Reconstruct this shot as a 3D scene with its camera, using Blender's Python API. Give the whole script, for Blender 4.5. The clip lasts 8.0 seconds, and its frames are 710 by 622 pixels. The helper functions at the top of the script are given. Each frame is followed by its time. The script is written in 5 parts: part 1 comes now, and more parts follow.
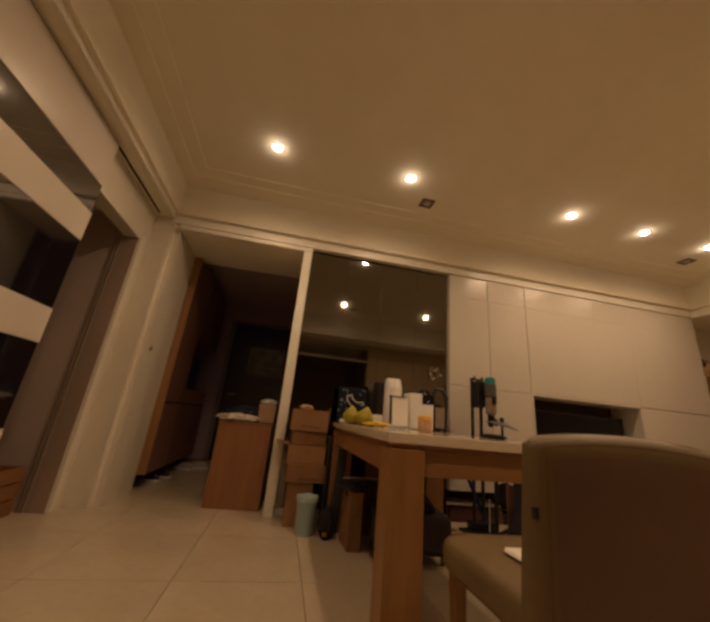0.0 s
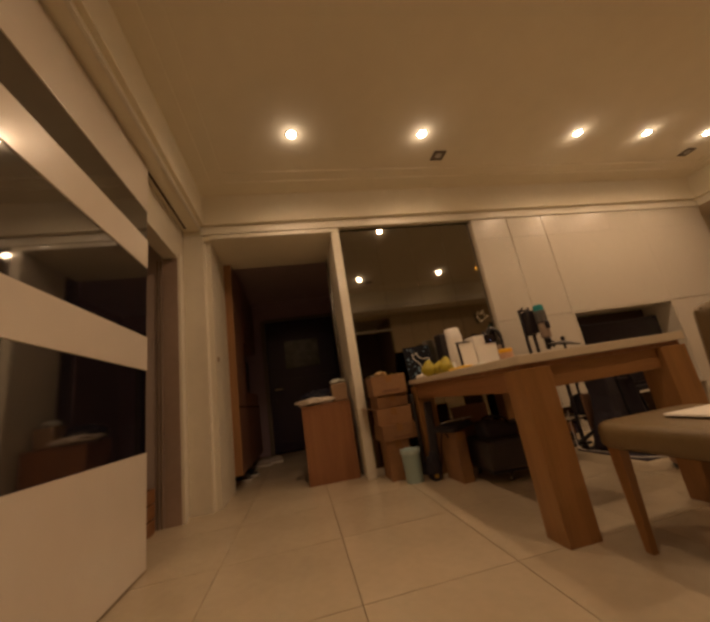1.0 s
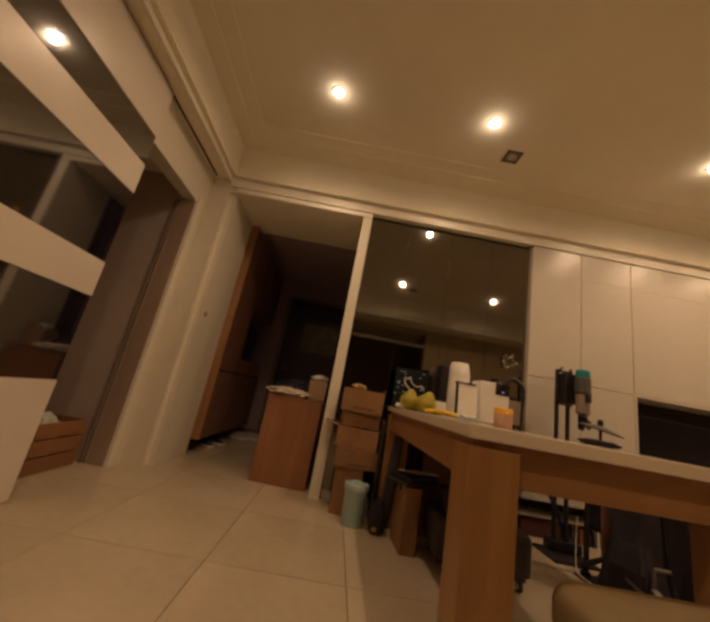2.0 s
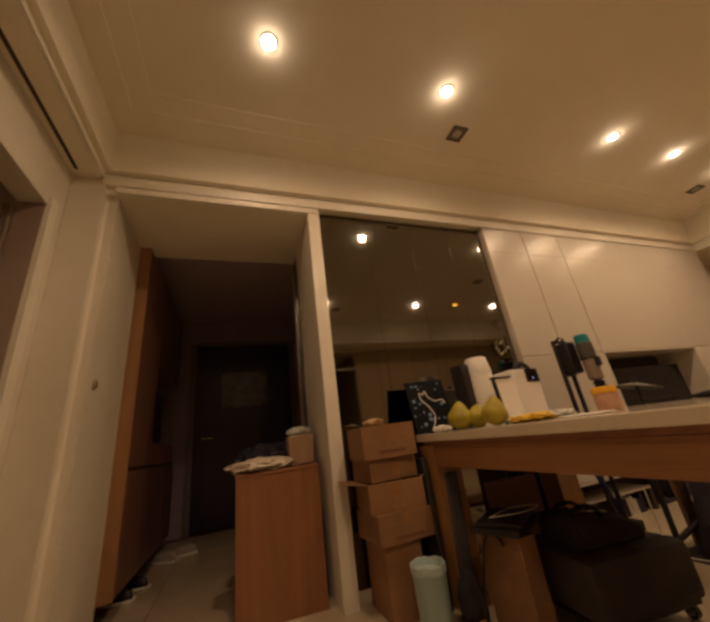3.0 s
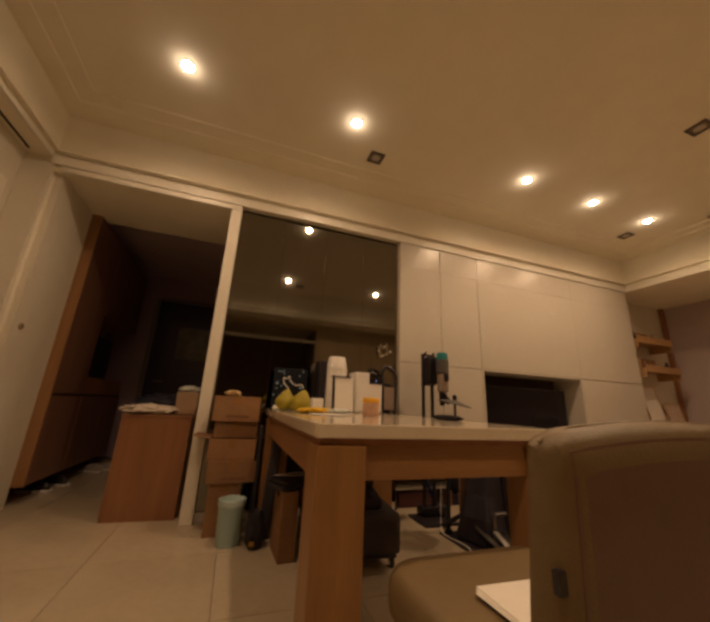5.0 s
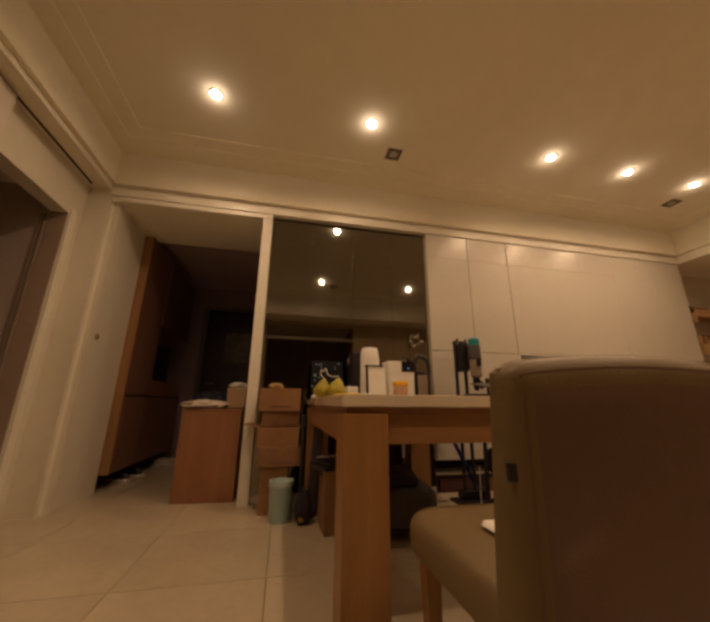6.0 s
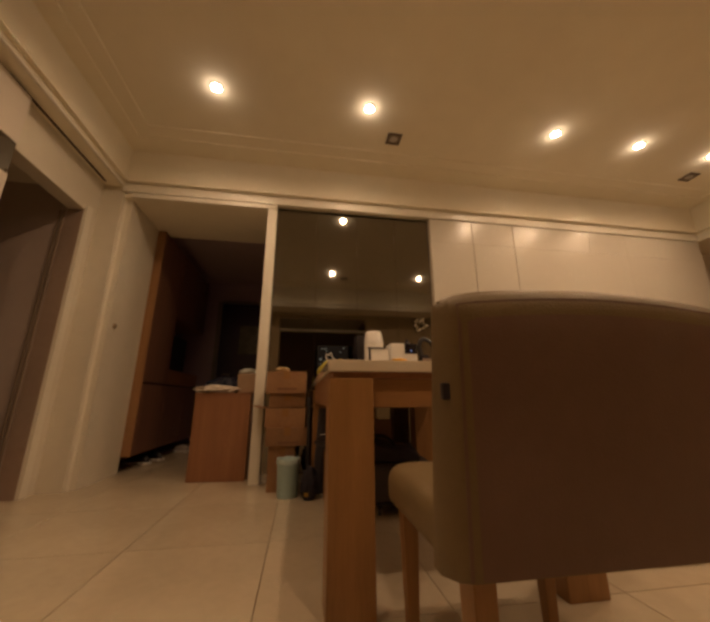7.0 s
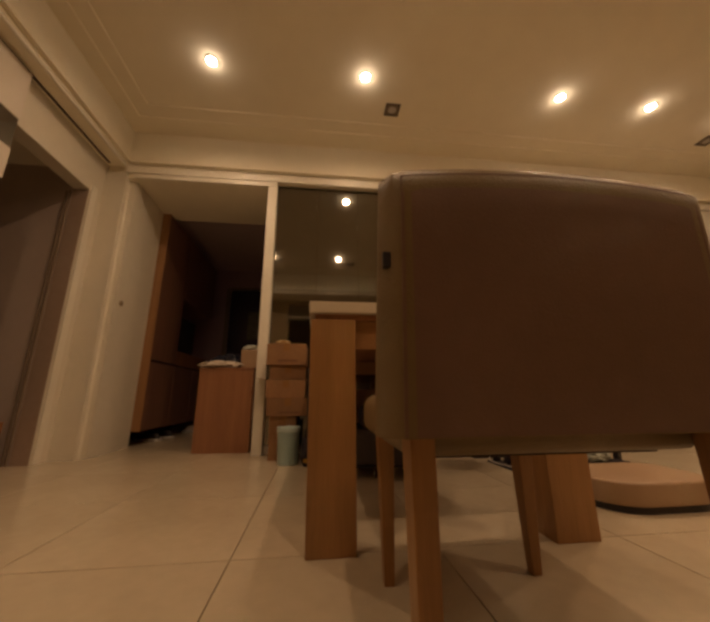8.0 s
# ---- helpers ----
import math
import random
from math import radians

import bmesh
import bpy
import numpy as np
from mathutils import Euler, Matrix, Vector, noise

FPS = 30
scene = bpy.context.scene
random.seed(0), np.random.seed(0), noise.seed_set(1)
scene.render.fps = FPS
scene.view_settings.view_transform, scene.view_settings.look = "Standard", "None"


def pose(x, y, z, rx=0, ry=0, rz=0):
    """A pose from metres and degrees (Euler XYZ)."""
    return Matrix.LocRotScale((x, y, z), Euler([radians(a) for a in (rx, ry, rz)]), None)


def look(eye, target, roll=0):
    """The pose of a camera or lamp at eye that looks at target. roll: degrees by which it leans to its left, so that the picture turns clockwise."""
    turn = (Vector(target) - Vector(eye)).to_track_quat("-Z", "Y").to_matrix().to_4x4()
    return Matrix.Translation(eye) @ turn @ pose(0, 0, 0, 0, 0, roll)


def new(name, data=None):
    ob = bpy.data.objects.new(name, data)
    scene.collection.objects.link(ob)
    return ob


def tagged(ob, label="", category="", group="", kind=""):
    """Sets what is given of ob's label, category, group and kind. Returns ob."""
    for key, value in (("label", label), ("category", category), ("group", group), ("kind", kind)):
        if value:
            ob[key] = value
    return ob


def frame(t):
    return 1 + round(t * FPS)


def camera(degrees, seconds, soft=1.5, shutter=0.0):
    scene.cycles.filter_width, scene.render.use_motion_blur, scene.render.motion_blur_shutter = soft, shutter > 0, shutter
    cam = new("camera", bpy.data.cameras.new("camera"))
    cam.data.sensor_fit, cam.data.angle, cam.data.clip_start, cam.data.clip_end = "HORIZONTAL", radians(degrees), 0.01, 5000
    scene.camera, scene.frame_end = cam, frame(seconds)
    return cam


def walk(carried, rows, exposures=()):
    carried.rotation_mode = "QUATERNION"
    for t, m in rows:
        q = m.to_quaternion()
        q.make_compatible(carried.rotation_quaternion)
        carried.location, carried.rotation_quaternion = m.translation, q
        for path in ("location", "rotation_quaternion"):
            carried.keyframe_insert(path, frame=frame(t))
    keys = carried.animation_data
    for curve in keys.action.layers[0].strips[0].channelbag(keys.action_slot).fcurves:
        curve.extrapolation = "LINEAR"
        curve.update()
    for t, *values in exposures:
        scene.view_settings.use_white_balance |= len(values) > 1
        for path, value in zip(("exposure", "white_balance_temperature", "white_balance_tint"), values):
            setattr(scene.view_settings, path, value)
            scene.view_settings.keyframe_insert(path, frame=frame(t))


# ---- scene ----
cam = camera(94.8, 8.0, soft=3.3)
PATH = [
    (0, (-0.044, -0.057, 0.782), (0.291, 1.811, 1.413), 5.6),
    (0.2, (-0.283, 0.017, 0.799), (0.102, 1.853, 1.494), -3.0),
    (0.5, (-0.535, 0.034, 0.849), (-0.117, 1.89, 1.464), -9.6),
    (0.8, (-0.632, 0.002, 0.754), (-0.221, 1.881, 1.302), -10.3),
    (1, (-0.564, -0.05, 0.689), (-0.183, 1.848, 1.192), -9.2),
    (1.2, (-0.428, -0.098, 0.677), (-0.094, 1.831, 1.087), -5.6),
    (2.3, (0.019, 0.568, 0.79), (-0.031, 2.474, 1.396), 13.1),
    (2.5, (-0.14, 0.768, 0.801), (0.017, 2.63, 1.513), 5.5),
    (2.8, (-0.431, 0.966, 0.83), (0.062, 2.761, 1.56), -3.8),
    (3, (-0.567, 1.037, 0.78), (0.114, 2.774, 1.499), -7.8),
    (3.5, (-0.656, 0.936, 0.707), (0.241, 2.62, 1.308), -8.5),
    (4, (-0.408, 0.64, 0.737), (0.437, 2.376, 1.259), -3.9),
    (4.5, (-0.033, 0.387, 0.824), (0.661, 2.188, 1.348), 2.7),
    (4.7, (0.07, 0.357, 0.819), (0.741, 2.158, 1.372), 2.9),
    (5.8, (0.191, 0.191, 0.742), (0.636, 2.068, 1.272), 1.2),
    (6, (0.184, 0.19, 0.722), (0.59, 2.07, 1.268), 0.5),
    (6.5, (0.197, 0.156, 0.705), (0.559, 2.052, 1.228), -0.0),
    (7, (0.288, 0.154, 0.623), (0.595, 2.061, 1.144), -0.1),
    (7.5, (0.334, 0.154, 0.566), (0.6, 2.069, 1.076), -0.3),
    (8, (0.401, 0.195, 0.449), (0.629, 2.119, 0.943), -0.4),
]
walk(cam, [(t, look(eye, target, roll)) for t, eye, target, roll in PATH], [(0, -0.08), (1.2, -0.06), (2.5, 0.07), (8, 0.07)])

# ---- light ----
WARM = (1.0, 0.628, 0.362)
world = bpy.data.worlds.new("world")
scene.world = world
world.use_nodes = True
world.node_tree.nodes["Background"].inputs[0].default_value = (0.02, 0.014, 0.01, 1)
world.node_tree.nodes["Background"].inputs[1].default_value = 0.1
LAMP_WATTS, CEILING_FILL_WATTS = 30.0, 0.62

# ---- materials ----
MATS = {}


def mat(name, base, rough=0.5, metal=0.0, vary=0.12, scale=6.0, bump=0.0, bump_scale=60.0, stretch=(1, 1, 1), spec=0.5, coat=0.0, per_object=0.0):
    """A painted or solid surface: two scales of tone variation, fine relief, uneven gloss."""
    if name in MATS:
        return MATS[name]
    m = bpy.data.materials.new(name)
    m.use_nodes = True
    nt = m.node_tree
    b = nt.nodes["Principled BSDF"]
    b.inputs["Metallic"].default_value = metal
    b.inputs["Specular IOR Level"].default_value = spec
    b.inputs["Coat Weight"].default_value = coat
    b.inputs["Coat Roughness"].default_value = 0.12
    co = nt.nodes.new("ShaderNodeTexCoord")
    mp = nt.nodes.new("ShaderNodeMapping")
    mp.inputs["Scale"].default_value = stretch
    nt.links.new(co.outputs["Object"], mp.inputs["Vector"])
    n1 = nt.nodes.new("ShaderNodeTexNoise")
    n1.inputs["Scale"].default_value = scale
    n1.inputs["Detail"].default_value = 5
    n2 = nt.nodes.new("ShaderNodeTexNoise")
    n2.inputs["Scale"].default_value = scale * 9
    n2.inputs["Detail"].default_value = 3
    for n in (n1, n2):
        nt.links.new(mp.outputs[0], n.inputs["Vector"])
    mix = nt.nodes.new("ShaderNodeMath")
    mix.operation = "MULTIPLY_ADD"
    mix.inputs[1].default_value = 0.65
    nt.links.new(n1.outputs[0], mix.inputs[0])
    half = nt.nodes.new("ShaderNodeMath")
    half.operation = "MULTIPLY"
    half.inputs[1].default_value = 0.35
    nt.links.new(n2.outputs[0], half.inputs[0])
    nt.links.new(half.outputs[0], mix.inputs[2])
    ramp = nt.nodes.new("ShaderNodeValToRGB")
    ramp.color_ramp.elements[0].position, ramp.color_ramp.elements[1].position = 0.3, 0.7
    ramp.color_ramp.elements[0].color = (*[c * (1 - vary) for c in base], 1)
    ramp.color_ramp.elements[1].color = (*[min(1, c * (1 + vary)) for c in base], 1)
    nt.links.new(mix.outputs[0], ramp.inputs[0])
    colour = ramp.outputs[0]
    if per_object:
        info = nt.nodes.new("ShaderNodeObjectInfo")
        rng = nt.nodes.new("ShaderNodeMapRange")
        rng.inputs["To Min"].default_value, rng.inputs["To Max"].default_value = 1 - per_object, 1 + per_object
        nt.links.new(info.outputs["Random"], rng.inputs["Value"])
        hsv = nt.nodes.new("ShaderNodeHueSaturation")
        nt.links.new(colour, hsv.inputs["Color"])
        nt.links.new(rng.outputs[0], hsv.inputs["Value"])
        colour = hsv.outputs[0]
    nt.links.new(colour, b.inputs["Base Color"])
    rr = nt.nodes.new("ShaderNodeMapRange")
    rr.inputs["To Min"].default_value, rr.inputs["To Max"].default_value = max(0.02, rough * 0.85), min(1, rough * 1.15)
    nt.links.new(n1.outputs[0], rr.inputs["Value"])
    nt.links.new(rr.outputs[0], b.inputs["Roughness"])
    if bump:
        n3 = nt.nodes.new("ShaderNodeTexNoise")
        n3.inputs["Scale"].default_value = bump_scale
        n3.inputs["Detail"].default_value = 4
        nt.links.new(mp.outputs[0], n3.inputs["Vector"])
        bp = nt.nodes.new("ShaderNodeBump")
        bp.inputs["Strength"].default_value = bump
        bp.inputs["Distance"].default_value = 0.004
        nt.links.new(n3.outputs[0], bp.inputs["Height"])
        nt.links.new(bp.outputs[0], b.inputs["Normal"])
    MATS[name] = m
    return m


def wood(name, base, rough=0.35, along="z"):
    """Veneer with grain drawn out along one axis."""
    s = {"x": (0.6, 9, 9), "y": (9, 0.6, 9), "z": (9, 9, 0.6)}[along]
    return mat(name, base, rough, vary=0.22, scale=2.2, bump=0.12, bump_scale=14, stretch=s, per_object=0.06)


def glow(name, colour, strength):
    m = bpy.data.materials.new(name)
    m.use_nodes = True
    b = m.node_tree.nodes["Principled BSDF"]
    b.inputs["Base Color"].default_value = (0.8, 0.8, 0.8, 1)
    b.inputs["Emission Color"].default_value = (*colour, 1)
    b.inputs["Emission Strength"].default_value = strength
    return m


def glass(name, tint, rough=0.02):
    m = bpy.data.materials.new(name)
    m.use_nodes = True
    b = m.node_tree.nodes["Principled BSDF"]
    b.inputs["Base Color"].default_value = (*tint, 1)
    b.inputs["Roughness"].default_value = rough
    b.inputs["Transmission Weight"].default_value = 1.0
    b.inputs["IOR"].default_value = 1.45
    return m


# hall walls tinted darker and mauve: the hall's dimness put into the paint
HALLSHADE = mat("shaded_hall_paint", (0.42, 0.315, 0.39), 0.7, vary=0.08, scale=2)
WALL = mat("wall_paint", (0.72, 0.675, 0.565), 0.55, vary=0.05, scale=1.4, bump=0.08, bump_scale=180)
CEIL = mat("ceiling_paint", (0.86, 0.805, 0.655), 0.75, vary=0.04, scale=0.8, bump=0.05, bump_scale=160)
TRIM = mat("trim_paint", (0.80, 0.765, 0.66), 0.38, vary=0.04, scale=2.0)
MAUVE = mat("mauve_wall_paint", (0.50, 0.42, 0.42), 0.7, vary=0.06, scale=1.2, bump=0.08, bump_scale=150)
LACQUER = mat("white_lacquer", (0.60, 0.565, 0.49), 0.30, vary=0.03, scale=1.5)
TILE = mat("cream_floor_tile", (0.545, 0.465, 0.34), 0.20, vary=0.09, scale=2.5, bump=0.02, bump_scale=8, per_object=0.035)
GROUT = mat("dark_grout", (0.38, 0.295, 0.205), 0.9)
OAK = wood("orange_oak", (0.30, 0.152, 0.052), 0.38, "z")
OAK_X = wood("orange_oak_crosswise", (0.28, 0.140, 0.050), 0.38, "x")
OAK_Y = wood("orange_oak_lengthwise", (0.26, 0.122, 0.048), 0.38, "y")
REDWOOD = wood("reddish_veneer", (0.28, 0.124, 0.054), 0.42, "z")
HALLWOOD = wood("amber_veneer", (0.30, 0.155, 0.065), 0.4, "z")
# darker copy of the cabinet's amber veneer, hall shade put into it
CABSHADE = wood("shaded_cabinet_veneer", (0.20, 0.098, 0.062), 0.42, "z")
PALEWOOD = wood("pale_pine", (0.46, 0.28, 0.13), 0.5, "x")
# near-black brown: shade painted into recesses and slots, also a plain dark finish
DARK_AND_SHADE = mat("dark_brown_and_shade", (0.05, 0.028, 0.016), 0.8)
STONE = mat("cream_tabletop", (0.68, 0.60, 0.47), 0.12, vary=0.05, scale=5, coat=0.5)
LEATHER = mat("taupe_leatherette", (0.166, 0.116, 0.052), 0.42, vary=0.1, scale=5, bump=0.22, bump_scale=240)
# same leatherette, darker: shade on the chair's rear put into the colour
LEATHER_SHADE = mat("shaded_leatherette", (0.146, 0.084, 0.058), 0.5, vary=0.1, scale=4, bump=0.12, bump_scale=240)
MINT = mat("mint_plastic", (0.40, 0.56, 0.58), 0.4, vary=0.04)
BAG = mat("white_film", (0.62, 0.66, 0.62), 0.3, vary=0.08, scale=20, bump=0.5, bump_scale=40)
LINER = mat("mint_film", (0.46, 0.58, 0.57), 0.3, vary=0.08, scale=20, bump=0.5, bump_scale=40)
CARD = mat("cardboard", (0.27, 0.142, 0.062), 0.8, vary=0.2, scale=7, bump=0.08, bump_scale=90, per_object=0.12)
CARD_DARK = mat("brown_cardboard", (0.19, 0.10, 0.055), 0.8, vary=0.12, scale=5)
TAPE = mat("packing_tape", (0.30, 0.155, 0.06), 0.25, vary=0.12, scale=12)
PRINT = mat("box_print", (0.16, 0.07, 0.035), 0.8)
BLACK = mat("black_plastic", (0.017, 0.014, 0.019), 0.42, vary=0.2)
RUBBER = mat("black_rubber", (0.014, 0.012, 0.016), 0.7, vary=0.2, spec=0.25)
BLACKCLOTH = mat("black_cloth", (0.024, 0.019, 0.030), 0.9, vary=0.3, scale=9, bump=0.5, bump_scale=50)
GREYCLOTH = mat("dark_grey_fabric", (0.060, 0.053, 0.060), 0.9, vary=0.15, scale=12, bump=0.3, bump_scale=220)
NAVY = mat("navy_door_paint", (0.016, 0.012, 0.050), 0.35, vary=0.15)
PLASTIC_W = mat("white_plastic", (0.76, 0.74, 0.70), 0.35, vary=0.03)
PAPER = mat("white_paper", (0.80, 0.77, 0.71), 0.8, vary=0.04, scale=9)
CHROME = mat("brushed_steel", (0.55, 0.53, 0.5), 0.25, metal=1.0)
TEAL = mat("teal_plastic", (0.02, 0.27, 0.29), 0.35)
BLUE = mat("blue_metal", (0.02, 0.035, 0.17), 0.3, metal=0.4)
SMOKE = mat("smoky_bin_plastic", (0.29, 0.225, 0.18), 0.15, vary=0.2)
YELLOW = mat("yellow_plastic", (0.72, 0.46, 0.02), 0.4)
ORANGE = mat("orange_lid", (0.82, 0.44, 0.02), 0.4)
PINK = mat("peach_label", (0.58, 0.36, 0.25), 0.5, vary=0.2, scale=25)
POMELO = mat("pomelo_skin", (0.36, 0.30, 0.018), 0.55, vary=0.3, scale=14, bump=0.4, bump_scale=120)
DARKGLASS = mat("black_glass", (0.010, 0.008, 0.012), 0.10, vary=0.05, spec=0.35)
CREAMPAD = mat("cream_vinyl_mat", (0.38, 0.255, 0.155), 0.45, vary=0.06, scale=6)
STRIPE = mat("tinted_reflective_glass", (0.012, 0.010, 0.014), 0.05, vary=0.05, spec=1.0)
STRIPE.node_tree.nodes["Principled BSDF"].inputs["IOR"].default_value = 2.1
LAMPFACE = glow("downlight_face", (1.0, 0.86, 0.66), 60.0)
AMBER = glow("amber_led", (1.0, 0.42, 0.04), 4.0)

MIRROR = mat("bronze_mirror", (0.225, 0.215, 0.188), 0.045, metal=1.0, vary=0.04, scale=1.2)


# ---- mesh helpers ----
def bm_new():
    return bmesh.new()


def box(bm, x0, x1, y0, y1, z0, z1, bevel=0.0, seg=2, m=None, flat=True):
    layer = bm.faces.layers.int.get("flat") or bm.faces.layers.int.new("flat")
    v = bmesh.ops.create_cube(bm, size=1)["verts"]
    bmesh.ops.transform(bm, verts=v, matrix=Matrix.LocRotScale(((x0 + x1) / 2, (y0 + y1) / 2, (z0 + z1) / 2), None, (abs(x1 - x0), abs(y1 - y0), abs(z1 - z0))))
    if bevel:
        e = list({e for q in v for e in q.link_edges})
        v = list({q for f in bmesh.ops.bevel(bm, geom=e, offset=bevel, segments=seg, affect="EDGES", profile=0.6)["faces"] for q in f.verts} | {q for q in v if q.is_valid})
    if flat:
        for f in {f for q in v for f in q.link_faces}:
            f.normal_update()
            if max(abs(c) for c in f.normal) > 0.9999:
                f[layer] = 1
    if m is not None:
        bmesh.ops.transform(bm, verts=v, matrix=m)
    return v


def rod(bm, a, b, r, r2=None, seg=14):
    a, b = Vector(a), Vector(b)
    v = bmesh.ops.create_cone(bm, cap_ends=True, segments=seg, radius1=r, radius2=r if r2 is None else r2, depth=(b - a).length)["verts"]
    bmesh.ops.transform(bm, verts=v, matrix=Matrix.Translation((a + b) / 2) @ (b - a).to_track_quat("Z", "Y").to_matrix().to_4x4())
    return v


def lathe(bm, profile, seg=28, at=(0, 0, 0)):
    """A turned shape from (radius, height) pairs round the z axis."""
    rings = []
    for r, z in profile:
        rings.append([bm.verts.new((at[0] + r * math.cos(2 * math.pi * i / seg), at[1] + r * math.sin(2 * math.pi * i / seg), at[2] + z)) for i in range(seg)])
    for a, b in zip(rings, rings[1:]):
        for i in range(seg):
            bm.faces.new((a[i], a[(i + 1) % seg], b[(i + 1) % seg], b[i]))
    if profile[0][0] > 1e-4:
        bm.faces.new(list(reversed(rings[0])))
    if profile[-1][0] > 1e-4:
        bm.faces.new(rings[-1])
    bmesh.ops.remove_doubles(bm, verts=[v for r in rings for v in r], dist=1e-5)


def pipe(bm, pts, r, seg=8):
    """A round tube along a smooth line through the points."""
    P = [Vector(p) for p in pts]
    line = []
    for i in range(len(P) - 1):
        a, b, c, d = P[max(i - 1, 0)], P[i], P[i + 1], P[min(i + 2, len(P) - 1)]
        for k in range(6):
            t = k / 6
            line.append(0.5 * (2 * b + (c - a) * t + (2 * a - 5 * b + 4 * c - d) * t * t + (3 * b - a - 3 * c + d) * t ** 3))
    line.append(P[-1])
    rings = []
    for i, p in enumerate(line):
        d = (line[min(i + 1, len(line) - 1)] - line[max(i - 1, 0)]).normalized()
        q = d.to_track_quat("Z", "Y")
        rings.append([bm.verts.new(p + q @ Vector((r * math.cos(2 * math.pi * k / seg), r * math.sin(2 * math.pi * k / seg), 0))) for k in range(seg)])
    for a, b in zip(rings, rings[1:]):
        for k in range(seg):
            bm.faces.new((a[k], a[(k + 1) % seg], b[(k + 1) % seg], b[k]))
    bm.faces.new(list(reversed(rings[0])))
    bm.faces.new(rings[-1])


def lump(bm, cx, cy, cz, rx, ry, rz, rough=0.15, freq=3.0, seed=0, sub=3):
    """A soft crumpled heap, flat underneath."""
    v = bmesh.ops.create_icosphere(bm, subdivisions=sub, radius=1)["verts"]
    for q in v:
        n = noise.noise(q.co * freq + Vector((seed * 7.3, seed, 0)))
        n2 = noise.noise(q.co * freq * 2.7 + Vector((seed, 0, seed * 3.1)))
        q.co *= 1 + rough * n + rough * 0.5 * n2
        q.co = Vector((cx + q.co.x * rx, cy + q.co.y * ry, max(cz, cz + rz * 0.45 + q.co.z * rz * 0.55)))
    return v


def cushion(bm, x0, x1, y0, y1, z0, z1, radii, edge, edge_low=None, crown=0.0, seg=7):
    """A soft slab: an outline with rounded corners (radii: near left, near right, far right, far left), rounded edges and a crowned top."""
    def outline(inset):
        pts = []
        for (cx, cy, sx, sy, r, a0) in ((x0, y0, 1, 1, radii[0], 180), (x1, y0, -1, 1, radii[1], 270), (x1, y1, -1, -1, radii[2], 0), (x0, y1, 1, -1, radii[3], 90)):
            for k in range(seg + 1):
                a = radians(a0 + 90 * k / seg)
                q = max(r - inset, 0.001)
                ox, oy = cx + sx * max(r, inset + 0.001), cy + sy * max(r, inset + 0.001)
                pts.append((ox + q * math.cos(a), oy + q * math.sin(a)))
        return pts
    low = edge if edge_low is None else edge_low
    levels = [(low * (1 - math.sin(radians(a))), z0 + low * (1 - math.cos(radians(a)))) for a in (0, 30, 60, 90)]
    levels += [(edge * (1 - math.cos(radians(a))), z1 - edge * (1 - math.sin(radians(a)))) for a in (0, 22, 45, 68, 90)]
    if crown:
        w = min(x1 - x0, y1 - y0) / 2
        levels += [(edge + (w - edge) * f, z1 + crown * (1 - (1 - f) ** 2)) for f in (0.2, 0.45, 0.7)]
    rings = [[bm.verts.new((x, y, z)) for x, y in outline(i)] for i, z in levels]
    n = len(rings[0])
    for a, b in zip(rings, rings[1:]):
        for i in range(n):
            bm.faces.new((a[i], a[(i + 1) % n], b[(i + 1) % n], b[i]))
    bm.faces.new(list(reversed(rings[0])))
    bm.faces.new(rings[-1])


def finish(name, bm, material):
    bmesh.ops.recalc_face_normals(bm, faces=bm.faces)
    layer = bm.faces.layers.int.get("flat")
    bm.normal_update()
    for f in bm.faces:
        f.smooth = True
    for e in bm.edges:
        e.smooth = not (len(e.link_faces) != 2 or e.calc_face_angle(0) > radians(38) or (layer and any(f[layer] for f in e.link_faces)))
    me = bpy.data.meshes.new(name)
    bm.to_mesh(me)
    bm.free()
    me.materials.append(material)
    return me


def part(name, bm, material, parent, label=""):
    ob = new(name, finish(name, bm, material))
    ob.parent = parent
    if label:
        ob["label"] = label
    return ob


def thing(name, m, label, category, group=""):
    ob = new(name)
    ob.empty_display_size = 0.1
    ob.matrix_basis = m
    return tagged(ob, label, category, group)


def solo(name, bm, material, label, category, m=None, group="", kind=""):
    ob = new(name, finish(name, bm, material))
    if m is not None:
        ob.matrix_basis = m
    return tagged(ob, label, category, group, kind)


def setting(name, bm, material, label, category):
    return solo(name, bm, material, label, category, kind="structure")


def one(*b, bevel=0.0):
    bm = bm_new()
    box(bm, *b, bevel=bevel)
    return bm


# ---- the room's shell ----
XL, XR, YF, YB = -1.49, 6.0, 2.95, -1.0
TOP, SOF = 2.82, 2.345

bm = bm_new()
box(bm, -3.2, XR + 0.15, -3.2, 6.0, -0.10, -0.012)
floor = setting("floor", bm, GROUT, "polished cream floor tiles with thin dark joints", "floor")

